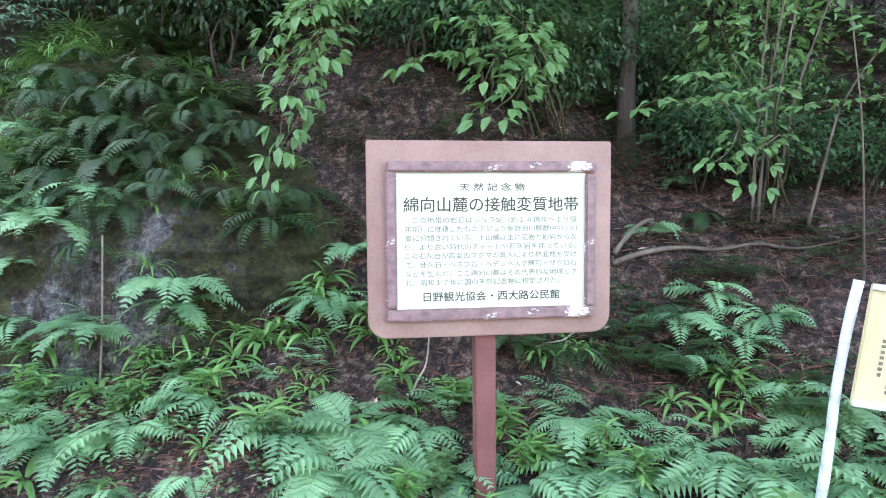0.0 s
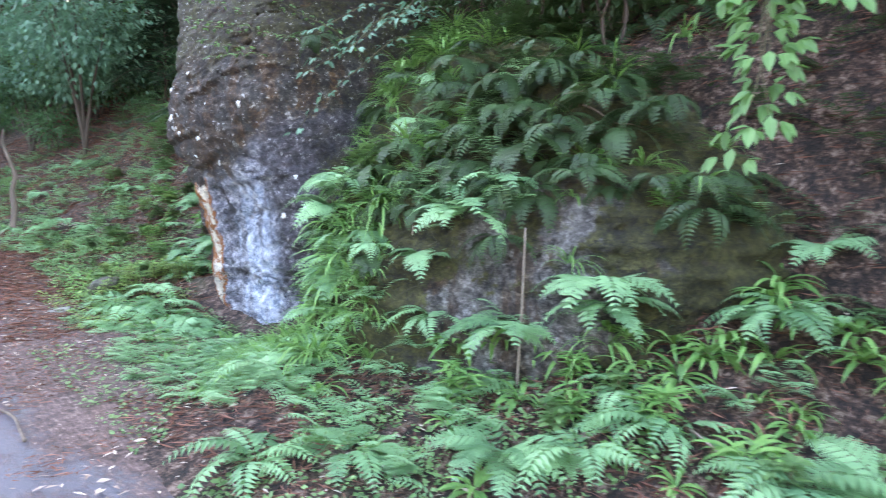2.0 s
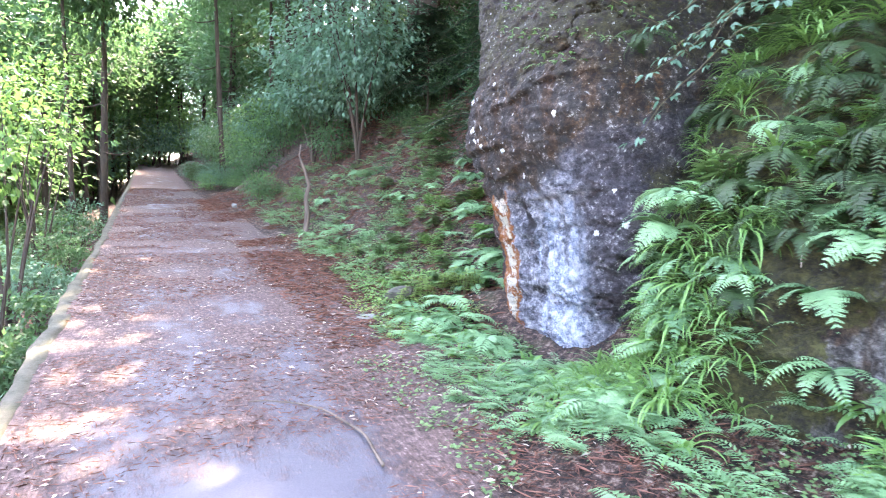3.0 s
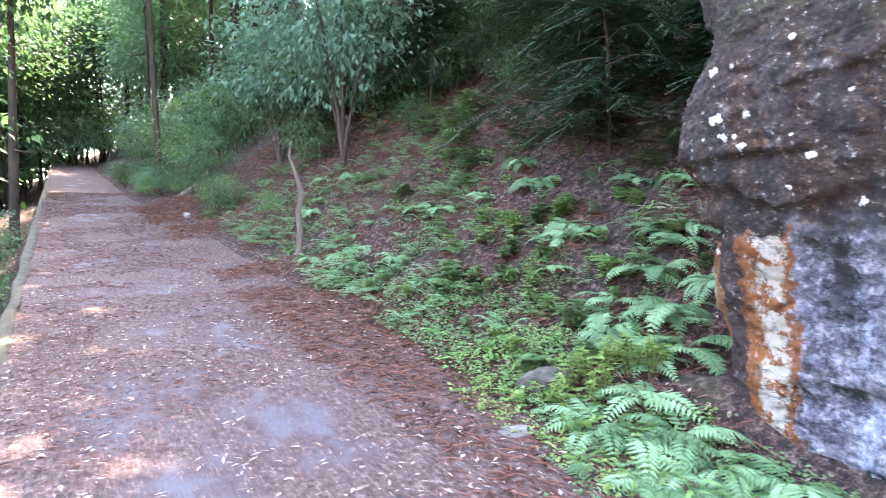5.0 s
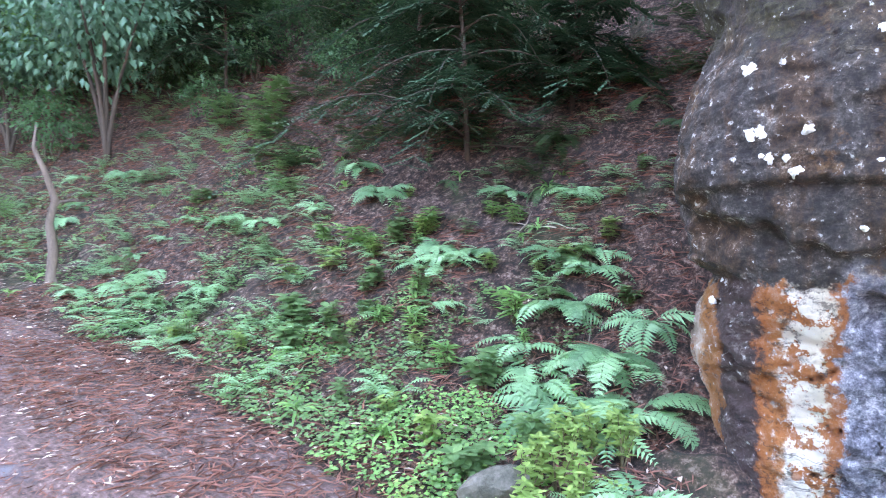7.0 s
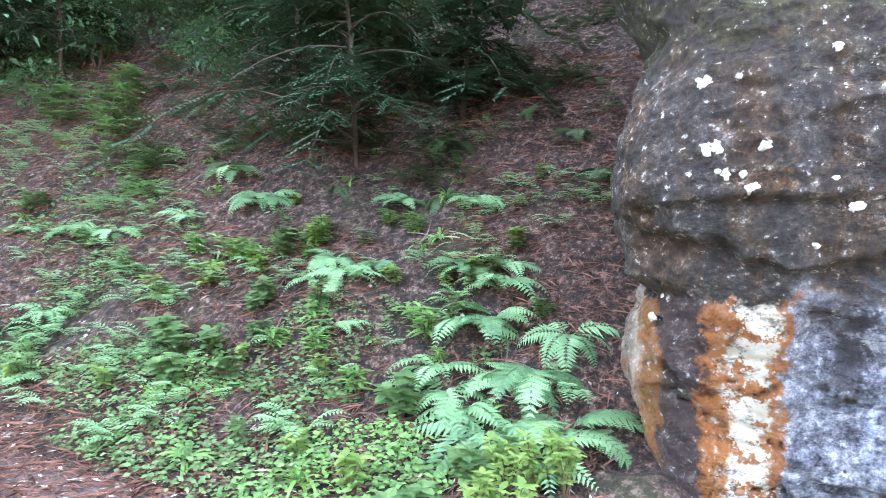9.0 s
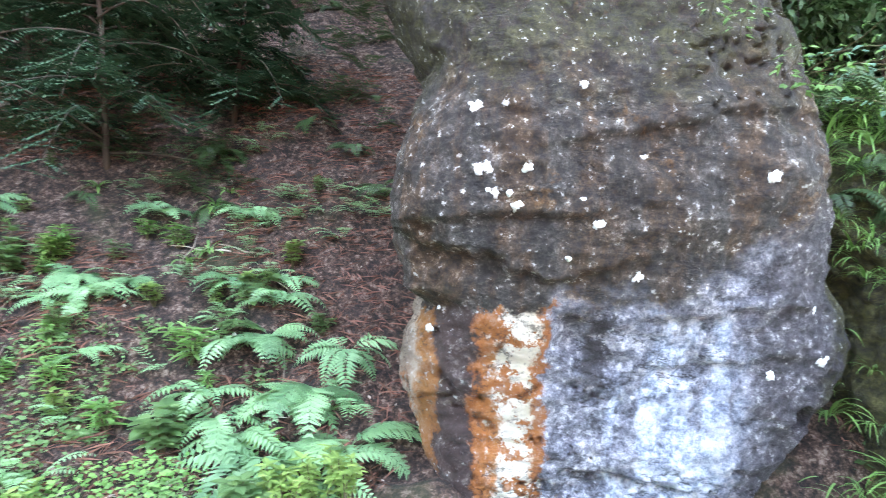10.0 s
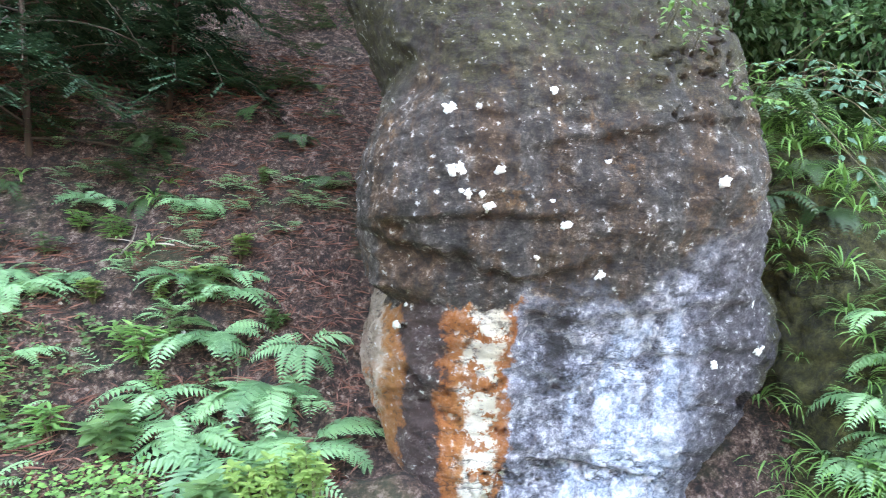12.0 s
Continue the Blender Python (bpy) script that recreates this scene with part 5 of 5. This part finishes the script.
for k, (x, y, w) in enumerate(((-8.6, -2.0, 0.6), (-10.2, -1.9, 0.7), (-12.0, -2.1, 0.8), (-14.2, -2.0, 0.8), (-17.0, -2.1, 0.9), (-20.5, -2.3, 1.0), (-24.5, -2.3, 1.1), (-7.2, -1.7, 0.5), (-11.0, -2.9, 1.0), (-15.5, -3.0, 1.1))):
    bush("bush", pose(x, y, float(land(x, y)), 0, 0, 40 * k), 60, 30, (1.0 * w, 0.8 * w, 0.8 * w), 1.0 * w + 0.2, 0.1, 10 + k, MAT_CANOPY if k % 3 else MAT_BUSH, "dark green leafy bush below the lane's edge", "bushes below the lane", 0.03)
for k, (x, y, lift, w) in enumerate(((-10.6, -2.0, 3.6, 0.75), (-13.5, -2.3, 4.4, 1.0), (-18.0, -2.5, 4.6, 1.1))):
    bush("bush", pose(x, y, float(land(x, y)), 0, 0, 70 * k), 46, 20, (1.3 * w, 0.9 * w, 1.25 * w), lift, 0.12, 30 + k, MAT_LIME, "bright green leafy young tree beside the lane's edge", "young trees below the lane", 0.035)


def conifer(x, y, height, reach, seed, label, lean=0.0, low=0.25):
    """A young conifer: drooping flat sprays of dark needles with paler tips."""
    r = np.random.default_rng(seed)
    t = root("conifer_sapling", on_ground(x, y, 0.02), label, "tree", "young conifers")
    tr = Soup()
    tube(tr, [(0, 0, -0.1), (lean * 0.4, 0.02, height * 0.5), (lean, -0.03, height)], [0.03, 0.02, 0.006], 8, 0.2)
    part("trunk", tr.mesh("trunk", MAT_BARK, True), t)
    n = 46
    for k in range(n):
        h = height * (low + (1 - low) * k / n)
        az, L = k * 2.4 + r.normal(0, 0.6), reach * (1.05 - 0.8 * k / n) * r.uniform(0.4, 1.1)
        s = np.linspace(0, 1, 8)
        P = np.stack([np.cos(az) * L * s + lean * h / height, np.sin(az) * L * s, h + r.uniform(0.0, 0.25) * L * np.sin(s * 3) - r.uniform(0.1, 0.5) * L * s ** 2], -1)
        br, nd, tip = Soup(), Soup(), Soup()
        tube(br, P, np.linspace(0.012, 0.003, 8), 4)
        b = part("branch", br.mesh("branch", MAT_BARK, True), t)
        for q in np.linspace(0.06, 1.0, 15):
            o = np.array([np.interp(q, s, P[:, i]) for i in range(3)])
            for sd in (-1, 1):
                tw = (0.1 + L * 0.24 * (1.1 - 0.75 * q)) * r.uniform(0.4, 1.4)
                d = np.array([math.cos(az + sd * 0.9), math.sin(az + sd * 0.9), r.uniform(-0.7, 0.25)])
                m = 9
                f = np.linspace(0.05, 1, m)
                c = o + d * (tw * f)[:, None]
                for s2 in (-1, 1):
                    way = d * 0.8 + s2 * np.array([-math.sin(az + sd * 0.9), math.cos(az + sd * 0.9), -0.1])
                    cut = int(m * 0.7)
                    w = np.repeat(way[None], m, 0) + r.normal(0, 0.12, (m, 3))
                    K = kites(c, w, np.array([[0, 0, 1.0]] * m), np.full(m, 0.055), np.full(m, 0.026), 0.05, 0.1)
                    nd.add_grid(K[:cut], KITE_FACES)
                    tip.add_grid(K[cut:], KITE_FACES)
        part("needle_spray", nd.mesh("needle_spray", MAT_NEEDLE), b)["kind"] = "stuff"
        part("needle_tip", tip.mesh("needle_tip", MAT_NEEDLE_TIP), b, "paler needle tips")["kind"] = "stuff"


conifer(-9.7, 4.9, 2.4, 2.0, 1, "dark green young conifer with drooping branches on the slope", -0.2, 0.06)
conifer(-10.9, 5.5, 2.6, 1.7, 2, "dark green young conifer with drooping branches on the slope", 0.1, 0.08)
conifer(-12.6, 6.2, 2.8, 1.6, 3, "dark green young conifer with drooping branches on the slope")
conifer(-8.9, 5.6, 1.9, 1.3, 6, "small dark green conifer with drooping branches on the slope", 0.15, 0.05)
conifer(-11.6, 6.6, 2.6, 1.6, 7, "dark green young conifer with drooping branches on the slope", -0.1, 0.06)
conifer(-15.0, 5.6, 2.6, 1.5, 5, "dark green young conifer with drooping branches on the slope")

# ---- trees ----
CROWNS = [bush_mesh("crown", 170, 26, (2.5, 2.5, 5.2), 0.3, 50 + k, MAT_CANOPY, 0.5, 0.1)[0] for k in range(3)]


def trunk_mesh(h, r0, seed):
    so = Soup()
    s = np.linspace(0, 1, 16)
    P = np.stack([0.12 * np.sin(s * 3 + seed), 0.12 * np.sin(s * 2.2 + 2 * seed), -0.4 + s * (h + 0.4)], -1)
    rad = r0 * (1 - 0.8 * s) * (1 + 0.6 * np.exp(-s * 30))
    tube(so, P, rad, 12, 0.35)
    return so.mesh("trunk", MAT_BARK, True)


TRUNKS = [trunk_mesh(15.0, 0.17, k) for k in range(4)]
BOUGHS = []
for k in range(3):
    so = Soup()
    q = np.linspace(0, 1, 6)[:, None]
    tube(so, np.array([[0, 0, 0]]) * (1 - q) + np.array([[1.9, 0.2 * k, 0.5]]) * q + np.array([[0, 0, -0.35]]) * np.sin(q * 3), np.linspace(0.03, 0.005, 6), 5)
    BOUGHS.append(so.mesh("limb", MAT_BARK, True))


def tree(x, y, k, scale=1.0, lift=9.5, crown=1.0, label="tall dark cedar with a straight bare trunk", group="cedars"):
    t = root("tree", pose(x, y, float(land(x, y)), rng.normal(0, 1.5), rng.normal(0, 1.5), rng.uniform(0, 360)), label, "tree", group)
    part("trunk", TRUNKS[k % 4], t, "", Matrix.Diagonal((scale, scale, 1, 1)))
    for j in range(4):
        part("limb", BOUGHS[j % 3], t, "", pose(0, 0, 3.5 + 1.6 * j + rng.uniform(-0.5, 0.5), 0, 0, rng.uniform(0, 360)))
    part("crown", CROWNS[k % 3], t, "", pose(0, 0, lift) @ Matrix.Diagonal((crown, crown, min(crown, 0.8), 1)))["kind"] = "stuff"


# wide crowns out of view, placed along the sun's path to shade lane and slope
SHADE_TREES = [(-14.6, 7.6, 0.7), (-16.4, 6.4, 1.5), (-19.5, 5.6, 0.9), (-23.5, 5.0, 0.9), (-9.2, 8.6, 0.6), (-10.6, 6.0, 0.35), (-5.2, 6.8, 0.8), (-7.0, 7.6, 0.6)]
for k, (x, y, s) in enumerate(SHADE_TREES):
    tree(x, y, k, s, 8.4, 1.5, "broad cedar placed on the slope so that its crown shades the lane", "cedars")
# added trees: crowns above the view hold skylight off the upper bank
for k, (x, y) in enumerate(((-4.2, 4.9), (-2.3, 4.8), (-0.3, 4.9), (1.8, 5.0))):
    tree(x, y, k, 0.35, 6.0, 1.05, "slender tree added over the bank to keep skylight off it", "trees on the slope")
SLOPE_TREES = [(-9.2, 7.3, 0.5), (-10.9, 7.9, 0.45), (-8.1, 8.4, 0.5), (-18.0, 6.5, 1.1), (-13.0, 9.5, 1.2), (-20.5, 8.0, 1.3), (-6.0, 9.5, 1.1), (-3.2, 8.6, 0.9), (-0.5, 9.2, 1.0), (2.6, 8.3, 1.0),
               (-24, 6.0, 1.0), (-27, 8.5, 1.2), (-17, 11, 1.2), (-11, 12, 1.2), (-23, 12, 1.1), (-5, 13, 1.1), (1, 13, 1.1), (-30, 5.5, 1.0)]
for k, (x, y, s) in enumerate(SLOPE_TREES):
    tree(x, y, k, s, 10.5 if k < 3 else 8.5)
# extra trees scattered uphill, there for the shade of their broad crowns
for k in range(15):
    tree(rng.uniform(-24, 5), rng.uniform(8.5, 14), k, rng.uniform(0.35, 0.8), rng.uniform(6.5, 8.5), 1.35, "slender tree added up the slope as shading canopy", "trees on the slope")
for k in range(70):
    x, y = rng.uniform(-75, -25), rng.uniform(-14, 14)
    if -1.8 < y < 2.6 and x > -52:
        y += 5.5 if rng.random() < 0.4 else -5.0
    tree(x, y, k, rng.uniform(0.5, 1.0), rng.uniform(8.5, 11), label="distant dark cedar trunk in the wood beyond the lane", group="distant cedars")
for k in range(13):
    tree(rng.uniform(-60, -15), rng.uniform(-17, -6.0), k, rng.uniform(0.7, 1.2), rng.uniform(7, 10), label="tall cedar on the valley side of the lane", group="valley trees")

for k in range(24):
    x = rng.uniform(-70, -26)
    y = rng.uniform(-13, -3.4) if k % 3 else rng.uniform(-4, 4) + (0 if x < -58 else 8)
    tree(x, y, k, rng.uniform(0.6, 1.0), rng.uniform(4.0, 6.5), 1.1, "distant leafy dark tree beyond the lane", "distant cedars")

for k in range(4):
    x, y = rng.uniform(-62, -44), rng.uniform(-9, 8)
    if abs(y - 0.2) < 1.6 and x > -44:
        y += 3.4 if k % 2 else -3.4
    tree(x, y, k, rng.uniform(0.5, 0.95), rng.uniform(5.0, 9.0), 1.0, "distant dark cedar trunk in the wood beyond the lane", "distant cedars")

# the first crown has the fern green that was darkened for shade
UNDER = [bush_mesh("crown", 60, 22, (1.2, 1.2, 0.9), 0.13, 70 + k, m, 0.5, 0.3)[0] for k, m in enumerate((MAT_FERN_SHADED, MAT_BUSH, MAT_CANOPY, MAT_LEAF))]
UNDER_STEM = []
for k in range(3):
    so = Soup()
    q = np.linspace(0, 1, 8)[:, None]
    tube(so, np.array([[0, 0, -0.1]]) * (1 - q) + np.array([[0.3 * (k - 1), 0.25, 1.6]]) * q + 0.08 * np.sin(q * 7), np.linspace(0.025, 0.004, 8), 5, 0.2)
    UNDER_STEM.append(so.mesh("stem", MAT_BARK, True))


def understory(x, y, k, s, label="shaded green undergrowth shrub on the wooded slope", group="undergrowth"):
    u = root("undergrowth_shrub", pose(x, y, top_z(x, y), 0, 0, rng.uniform(0, 360)) @ Matrix.Scale(s, 4), label, "shrub", group)
    for j in range(3):
        part("stem", UNDER_STEM[j], u, "", pose(0, 0, 0, 0, 0, 120 * j + 20 * k))
    part("crown", UNDER[k % 4], u, "", pose(0, 0, 1.2))["kind"] = "stuff"


for k in range(95):
    x, y = rng.uniform(-40, 3), 5.8 + 10 * rng.random()
    if x > -14 and y < 7.2:
        continue
    understory(x, y, k, rng.uniform(0.6, 1.3))
for k in range(44):
    understory(rng.uniform(-45, -17), rng.uniform(2.6, 6.5), k, rng.uniform(0.6, 1.3))
for k in range(26):
    x = rng.uniform(-34, -15.5)
    understory(x, float(bank_foot(x)) + rng.uniform(0.25, 1.4), k, rng.uniform(0.22, 0.5), "low shaded shrub at the foot of the bank", "undergrowth")
for k in range(40):
    understory(rng.uniform(-85, -50), rng.uniform(-16, 16), 1 + 2 * (k % 2), rng.uniform(1.5, 3.2), "distant bright green foliage beyond the cedars", "distant foliage")
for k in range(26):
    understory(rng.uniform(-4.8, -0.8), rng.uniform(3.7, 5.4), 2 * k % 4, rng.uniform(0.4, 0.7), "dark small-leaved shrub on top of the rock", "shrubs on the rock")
# dark crowns only, so their colour deepens the shade above the signs
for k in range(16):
    understory(rng.uniform(-1.7, 3.2), rng.uniform(4.5, 5.6), 2 * (k % 2), rng.uniform(0.28, 0.5), "low shrub on the bank above the signs, dark crown standing in for shade", "undergrowth")
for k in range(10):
    understory(rng.uniform(-2.3, -0.7), rng.uniform(3.9, 5.0), 2 * (k % 2), rng.uniform(0.26, 0.42), "low shrub on the bank above the signs, dark crown standing in for shade", "undergrowth")
for k in range(3):
    understory(rng.uniform(-66, -58), rng.uniform(-2.5, 2.5), 3, rng.uniform(2.0, 3.2), "distant bright green foliage beyond the cedars", "distant foliage")
# again only dark crowns, shade by colour on the upper slope
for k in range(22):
    understory(rng.uniform(-17, -10.2), rng.uniform(5.0, 7.6), 2 * (k % 2), rng.uniform(0.3, 0.6), "low shrub under the conifers, dark crown standing in for shade", "undergrowth")
for k in range(12):
    understory(rng.uniform(-1.6, 4), rng.uniform(5.0, 7.5), k, rng.uniform(0.45, 0.8))
for k in range(34):
    understory(rng.uniform(-70, -60) if k > 26 else rng.uniform(-40, -6), rng.uniform(-8, -2.9), k, rng.uniform(0.5, 0.95), "green bush on the slope below the lane", "bushes below the lane")

for k in range(44):
    x = rng.uniform(-75, -32)
    understory(x, rng.uniform(-20, -7) if k % 4 else rng.uniform(-5, 4) + (0 if x < -62 else 9), 2, rng.uniform(2.2, 4.0), "distant shaded foliage among the cedars", "distant foliage")


# ---- dead wood, stakes, litter ----
def stick(name, pts, r0, r1, mat, label, category="branch"):
    so = Soup()
    pts = np.array(pts, float)
    k = np.linspace(0, len(pts) - 1, 6 * len(pts))
    P = np.stack([np.interp(k, np.arange(len(pts)), pts[:, i]) for i in range(3)], -1)
    for _ in range(3):
        P[1:-1] = (P[:-2] + 2 * P[1:-1] + P[2:]) / 4
    P[:, 2] += 0.006 * np.sin(k * 5)
    tube(so, P, np.linspace(r0, r1, len(P)), 7, 0.3)
    tagged(new(name, so.mesh(name, mat, True)), label, category)


def lying(xy, lift):
    return [(x, y, top_z(x, y) + lift) for x, y in xy]


stick("branch", [(x, y, road_z(x) + 0.035) for x, y in ((-5.42, 0.24), (-5.34, 0.5), (-5.04, 0.68), (-4.74, 0.74), (-4.42, 0.71))], 0.004, 0.009, MAT_SNAG, "curved bare branch lying on the lane")
stick("branch", lying([(-0.3, 3.9), (-0.05, 4.15), (0.25, 4.3), (0.55, 4.4), (0.8, 4.4), (1.2, 4.6)], 0.03), 0.018, 0.007, MAT_SNAG, "dead forked branch lying across the bank")
stick("branch", lying([(-0.3, 3.95), (-0.2, 4.2), (-0.1, 4.35)], 0.05), 0.018, 0.012, MAT_SNAG, "dead branch stub on the bank")
for k in range(5):
    a = rng.normal(0, 0.12, 2)
    stick("dry_sapling", [(0.55 + a[0], 4.6 + a[1], top_z(0.55, 4.6)), (0.6 + 1.5 * a[0], 4.5, 2.3), (0.75 + 4 * a[0], 4.3 + 3 * a[1], 3.4)], 0.010, 0.003, MAT_SNAG, "thin bare upright dry sapling on the bank", "sapling")
stick("stake", [(-2.87, 2.5, top_z(-2.87, 2.4) - 0.1), (-2.85, 2.52, 0.95), (-2.83, 2.52, 1.42)], 0.007, 0.005, MAT_TWIG, "thin bleached stake leaning against the mossy rock", "stake")
for k in range(6):
    x, y = rng.uniform(-4.8, 1.8), rng.uniform(4.1, 4.9)
    z = top_z(x, y)
    stick("dry_sapling", [(x, y, z - 0.05), (x + rng.normal(0, 0.15), y - 0.2, z + 0.9), (x + rng.normal(0, 0.3), y - 0.35, z + 1.9)], 0.007, 0.002, MAT_SNAG, "thin bare upright dry sapling on the bank", "sapling")

so = Soup()
tube(so, [(0.05, 0, -0.15), (0.02, 0, 0.12), (0.06, 0.02, 0.4), (0.02, 0.02, 0.7), (0.09, 0.02, 0.95), (0.0, 0, 1.25), (-0.1, 0, 1.5), (-0.07, 0, 1.75)], [0.13, 0.07, 0.055, 0.05, 0.045, 0.03, 0.02, 0.006], 10, 0.9)
tube(so, [(0.02, 0.01, 0.82), (0.12, 0.02, 0.93), (0.3, 0.05, 0.95)], [0.035, 0.02, 0.008], 7, 0.3)
snag = new("dead_snag", so.mesh("dead_snag", MAT_SNAG, True))
snag.matrix_world = on_ground(-13.5, 2.4, 0.02, 0, 0, 60)
tagged(snag, "bleached forked dead stump standing at the bank foot", "stump")
stick("log", [(-23.5, 2.3, road_z(-23.5) + 0.15), (-22.5, 2.6, road_z(-22.5) + 0.6), (-21.9, 2.8, road_z(-21.9) + 1.0)], 0.09, 0.05, MAT_PALEWOOD, "pale fallen log sloping up the bank", "log")
for k in range(26):
    x, y, a, L = rng.uniform(-12, -6), rng.uniform(1.5, 4.2), rng.uniform(0, 6.28), rng.uniform(0.2, 0.6)
    if not in_boulder(x, y, 0.3):
        stick("twig", lying([(x, y), (x + L / 2 * math.cos(a) + 0.03, y + L / 2 * math.sin(a)), (x + L * math.cos(a), y + L * math.sin(a))], 0.012), 0.006, 0.003, MAT_TWIG if k % 3 else MAT_PALEWOOD, "short dead twig on the needle litter", "twig")
for k in range(18):
    x, y, a, L = rng.uniform(-4.5, 1.8), rng.uniform(2.0, 3.6), rng.uniform(0, 6.28), rng.uniform(0.2, 0.6)
    stick("twig", lying([(x, y), (x + L / 2 * math.cos(a) + 0.03, y + L / 2 * math.sin(a)), (x + L * math.cos(a), y + L * math.sin(a))], 0.03), 0.007, 0.003, MAT_TWIG if k % 3 else MAT_PALEWOOD, "short dead twig on the leafy bank", "twig")


def litter(name, count, region, size, mat, label, seed, limit=-9.0, thin=0.09):
    r = np.random.default_rng(seed)
    x, y = r.uniform(region[0], region[1], count), r.uniform(region[2], region[3], count)
    keep = (fbm(x, y, 0 * x + seed, 1.1, 3) > limit) & ~((x > -6.95) & (x < -4.75) & (y > 2.55))
    x, y = x[keep], y[keep]
    z = np.maximum(land(x, y), road_z(x) + 0.012) + r.uniform(0.006, 0.022, len(x))
    a = r.uniform(0, 6.283, len(x))
    way = np.stack([np.cos(a), np.sin(a), r.normal(0, 0.12, len(x)) + np.where(y > 2.2, 0.3 * np.sin(a), 0)], -1)
    l = size * r.uniform(0.4, 1.3, len(x))
    so = Soup()
    so.add_grid(kites(np.stack([x, y, z], -1), way, np.array([[0, 0, 1.0]] * len(x)) + r.normal(0, 0.2, (len(x), 3)), l, l * thin * r.uniform(0.7, 1.6, len(x)), 0.1, r.uniform(-0.1, 0.2)), KITE_FACES)
    tagged(new(name, so.mesh(name, mat)), label, "litter", kind="stuff")


litter("needle_litter", 64000, (-27, 1, -0.92, 2.2), 0.06, MAT_NEEDLES, "brown fallen cedar needles strewn over the lane", 41, -0.1)
litter("needle_litter", 60000, (-22, -6.3, 1.0, 6.5), 0.13, MAT_NEEDLES, "red-brown cedar needles on the bank", 42, -0.2, 0.055)
litter("needle_litter", 32000, (-5, 3, 1.2, 6), 0.09, MAT_NEEDLES, "red-brown cedar needles on the bank", 43, -0.2, 0.08)
litter("leaf_litter", 11000, (-24, 1, -0.92, 2.6), 0.048, MAT_PALEBITS, "pale dry leaf scraps strewn over the lane", 44, -0.15, 0.28)
litter("leaf_litter", 2200, (-14, 3, 1.6, 5), 0.06, MAT_PALEBITS, "pale dry leaf scraps on the bank", 45, -0.1, 0.3)

# white lichen on the boulder's face
for x, z, r0 in ((-6.57, 2.56, 0.035), (-6.56, 2.32, 0.034), (-6.52, 2.32, 0.030), (-6.36, 2.32, 0.034), (-6.50, 2.22, 0.035), (-6.43, 2.22, 0.020), (-6.40, 2.17, 0.034), (-6.08, 2.10, 0.036), (-6.16, 2.65, 0.024), (-5.89, 1.89, 0.034), (-6.72, 1.71, 0.024), (-6.77, 1.61, 0.028), (-5.40, 2.30, 0.040), (-5.24, 1.47, 0.035), (-5.07, 1.76, 0.026), (-5.01, 1.52, 0.040), (-6.45, 2.57, 0.020), (-5.91, 2.37, 0.018), (-6.14, 2.20, 0.016), (-6.18, 1.96, 0.020)):
    hit = TREES[0].ray_cast(Vector((x, 0.5, z)), Vector((0, 1, 0)))
    if hit[0] is None:
        continue
    V, n = [(0, 0, 0.003)], 26
    for j in range(n):
        a = j * 2 * math.pi / n
        rr = r0 * (0.75 + 0.9 * float(fbm(np.array(math.cos(a) + x * 9), np.array(math.sin(a)), np.array(z * 7), 1.9, 3)))
        V.append((rr * math.cos(a), rr * math.sin(a), -0.012))
        V.append((rr * 0.8 * math.cos(a), rr * 0.8 * math.sin(a), 0.002))
    F = [(0, 2 + 2 * j, 2 + 2 * ((j + 1) % n)) for j in range(n)] + [(2 + 2 * j, 1 + 2 * j, 1 + 2 * ((j + 1) % n), 2 + 2 * ((j + 1) % n)) for j in range(n)]
    ob = part("lichen_patch", mesh_of("lichen_patch", V, F, MAT_LICHEN, True), boulder, "white lichen patch")
    ob.matrix_world = Matrix.Translation(hit[0]) @ hit[1].to_track_quat("Z", "Y").to_matrix().to_4x4()
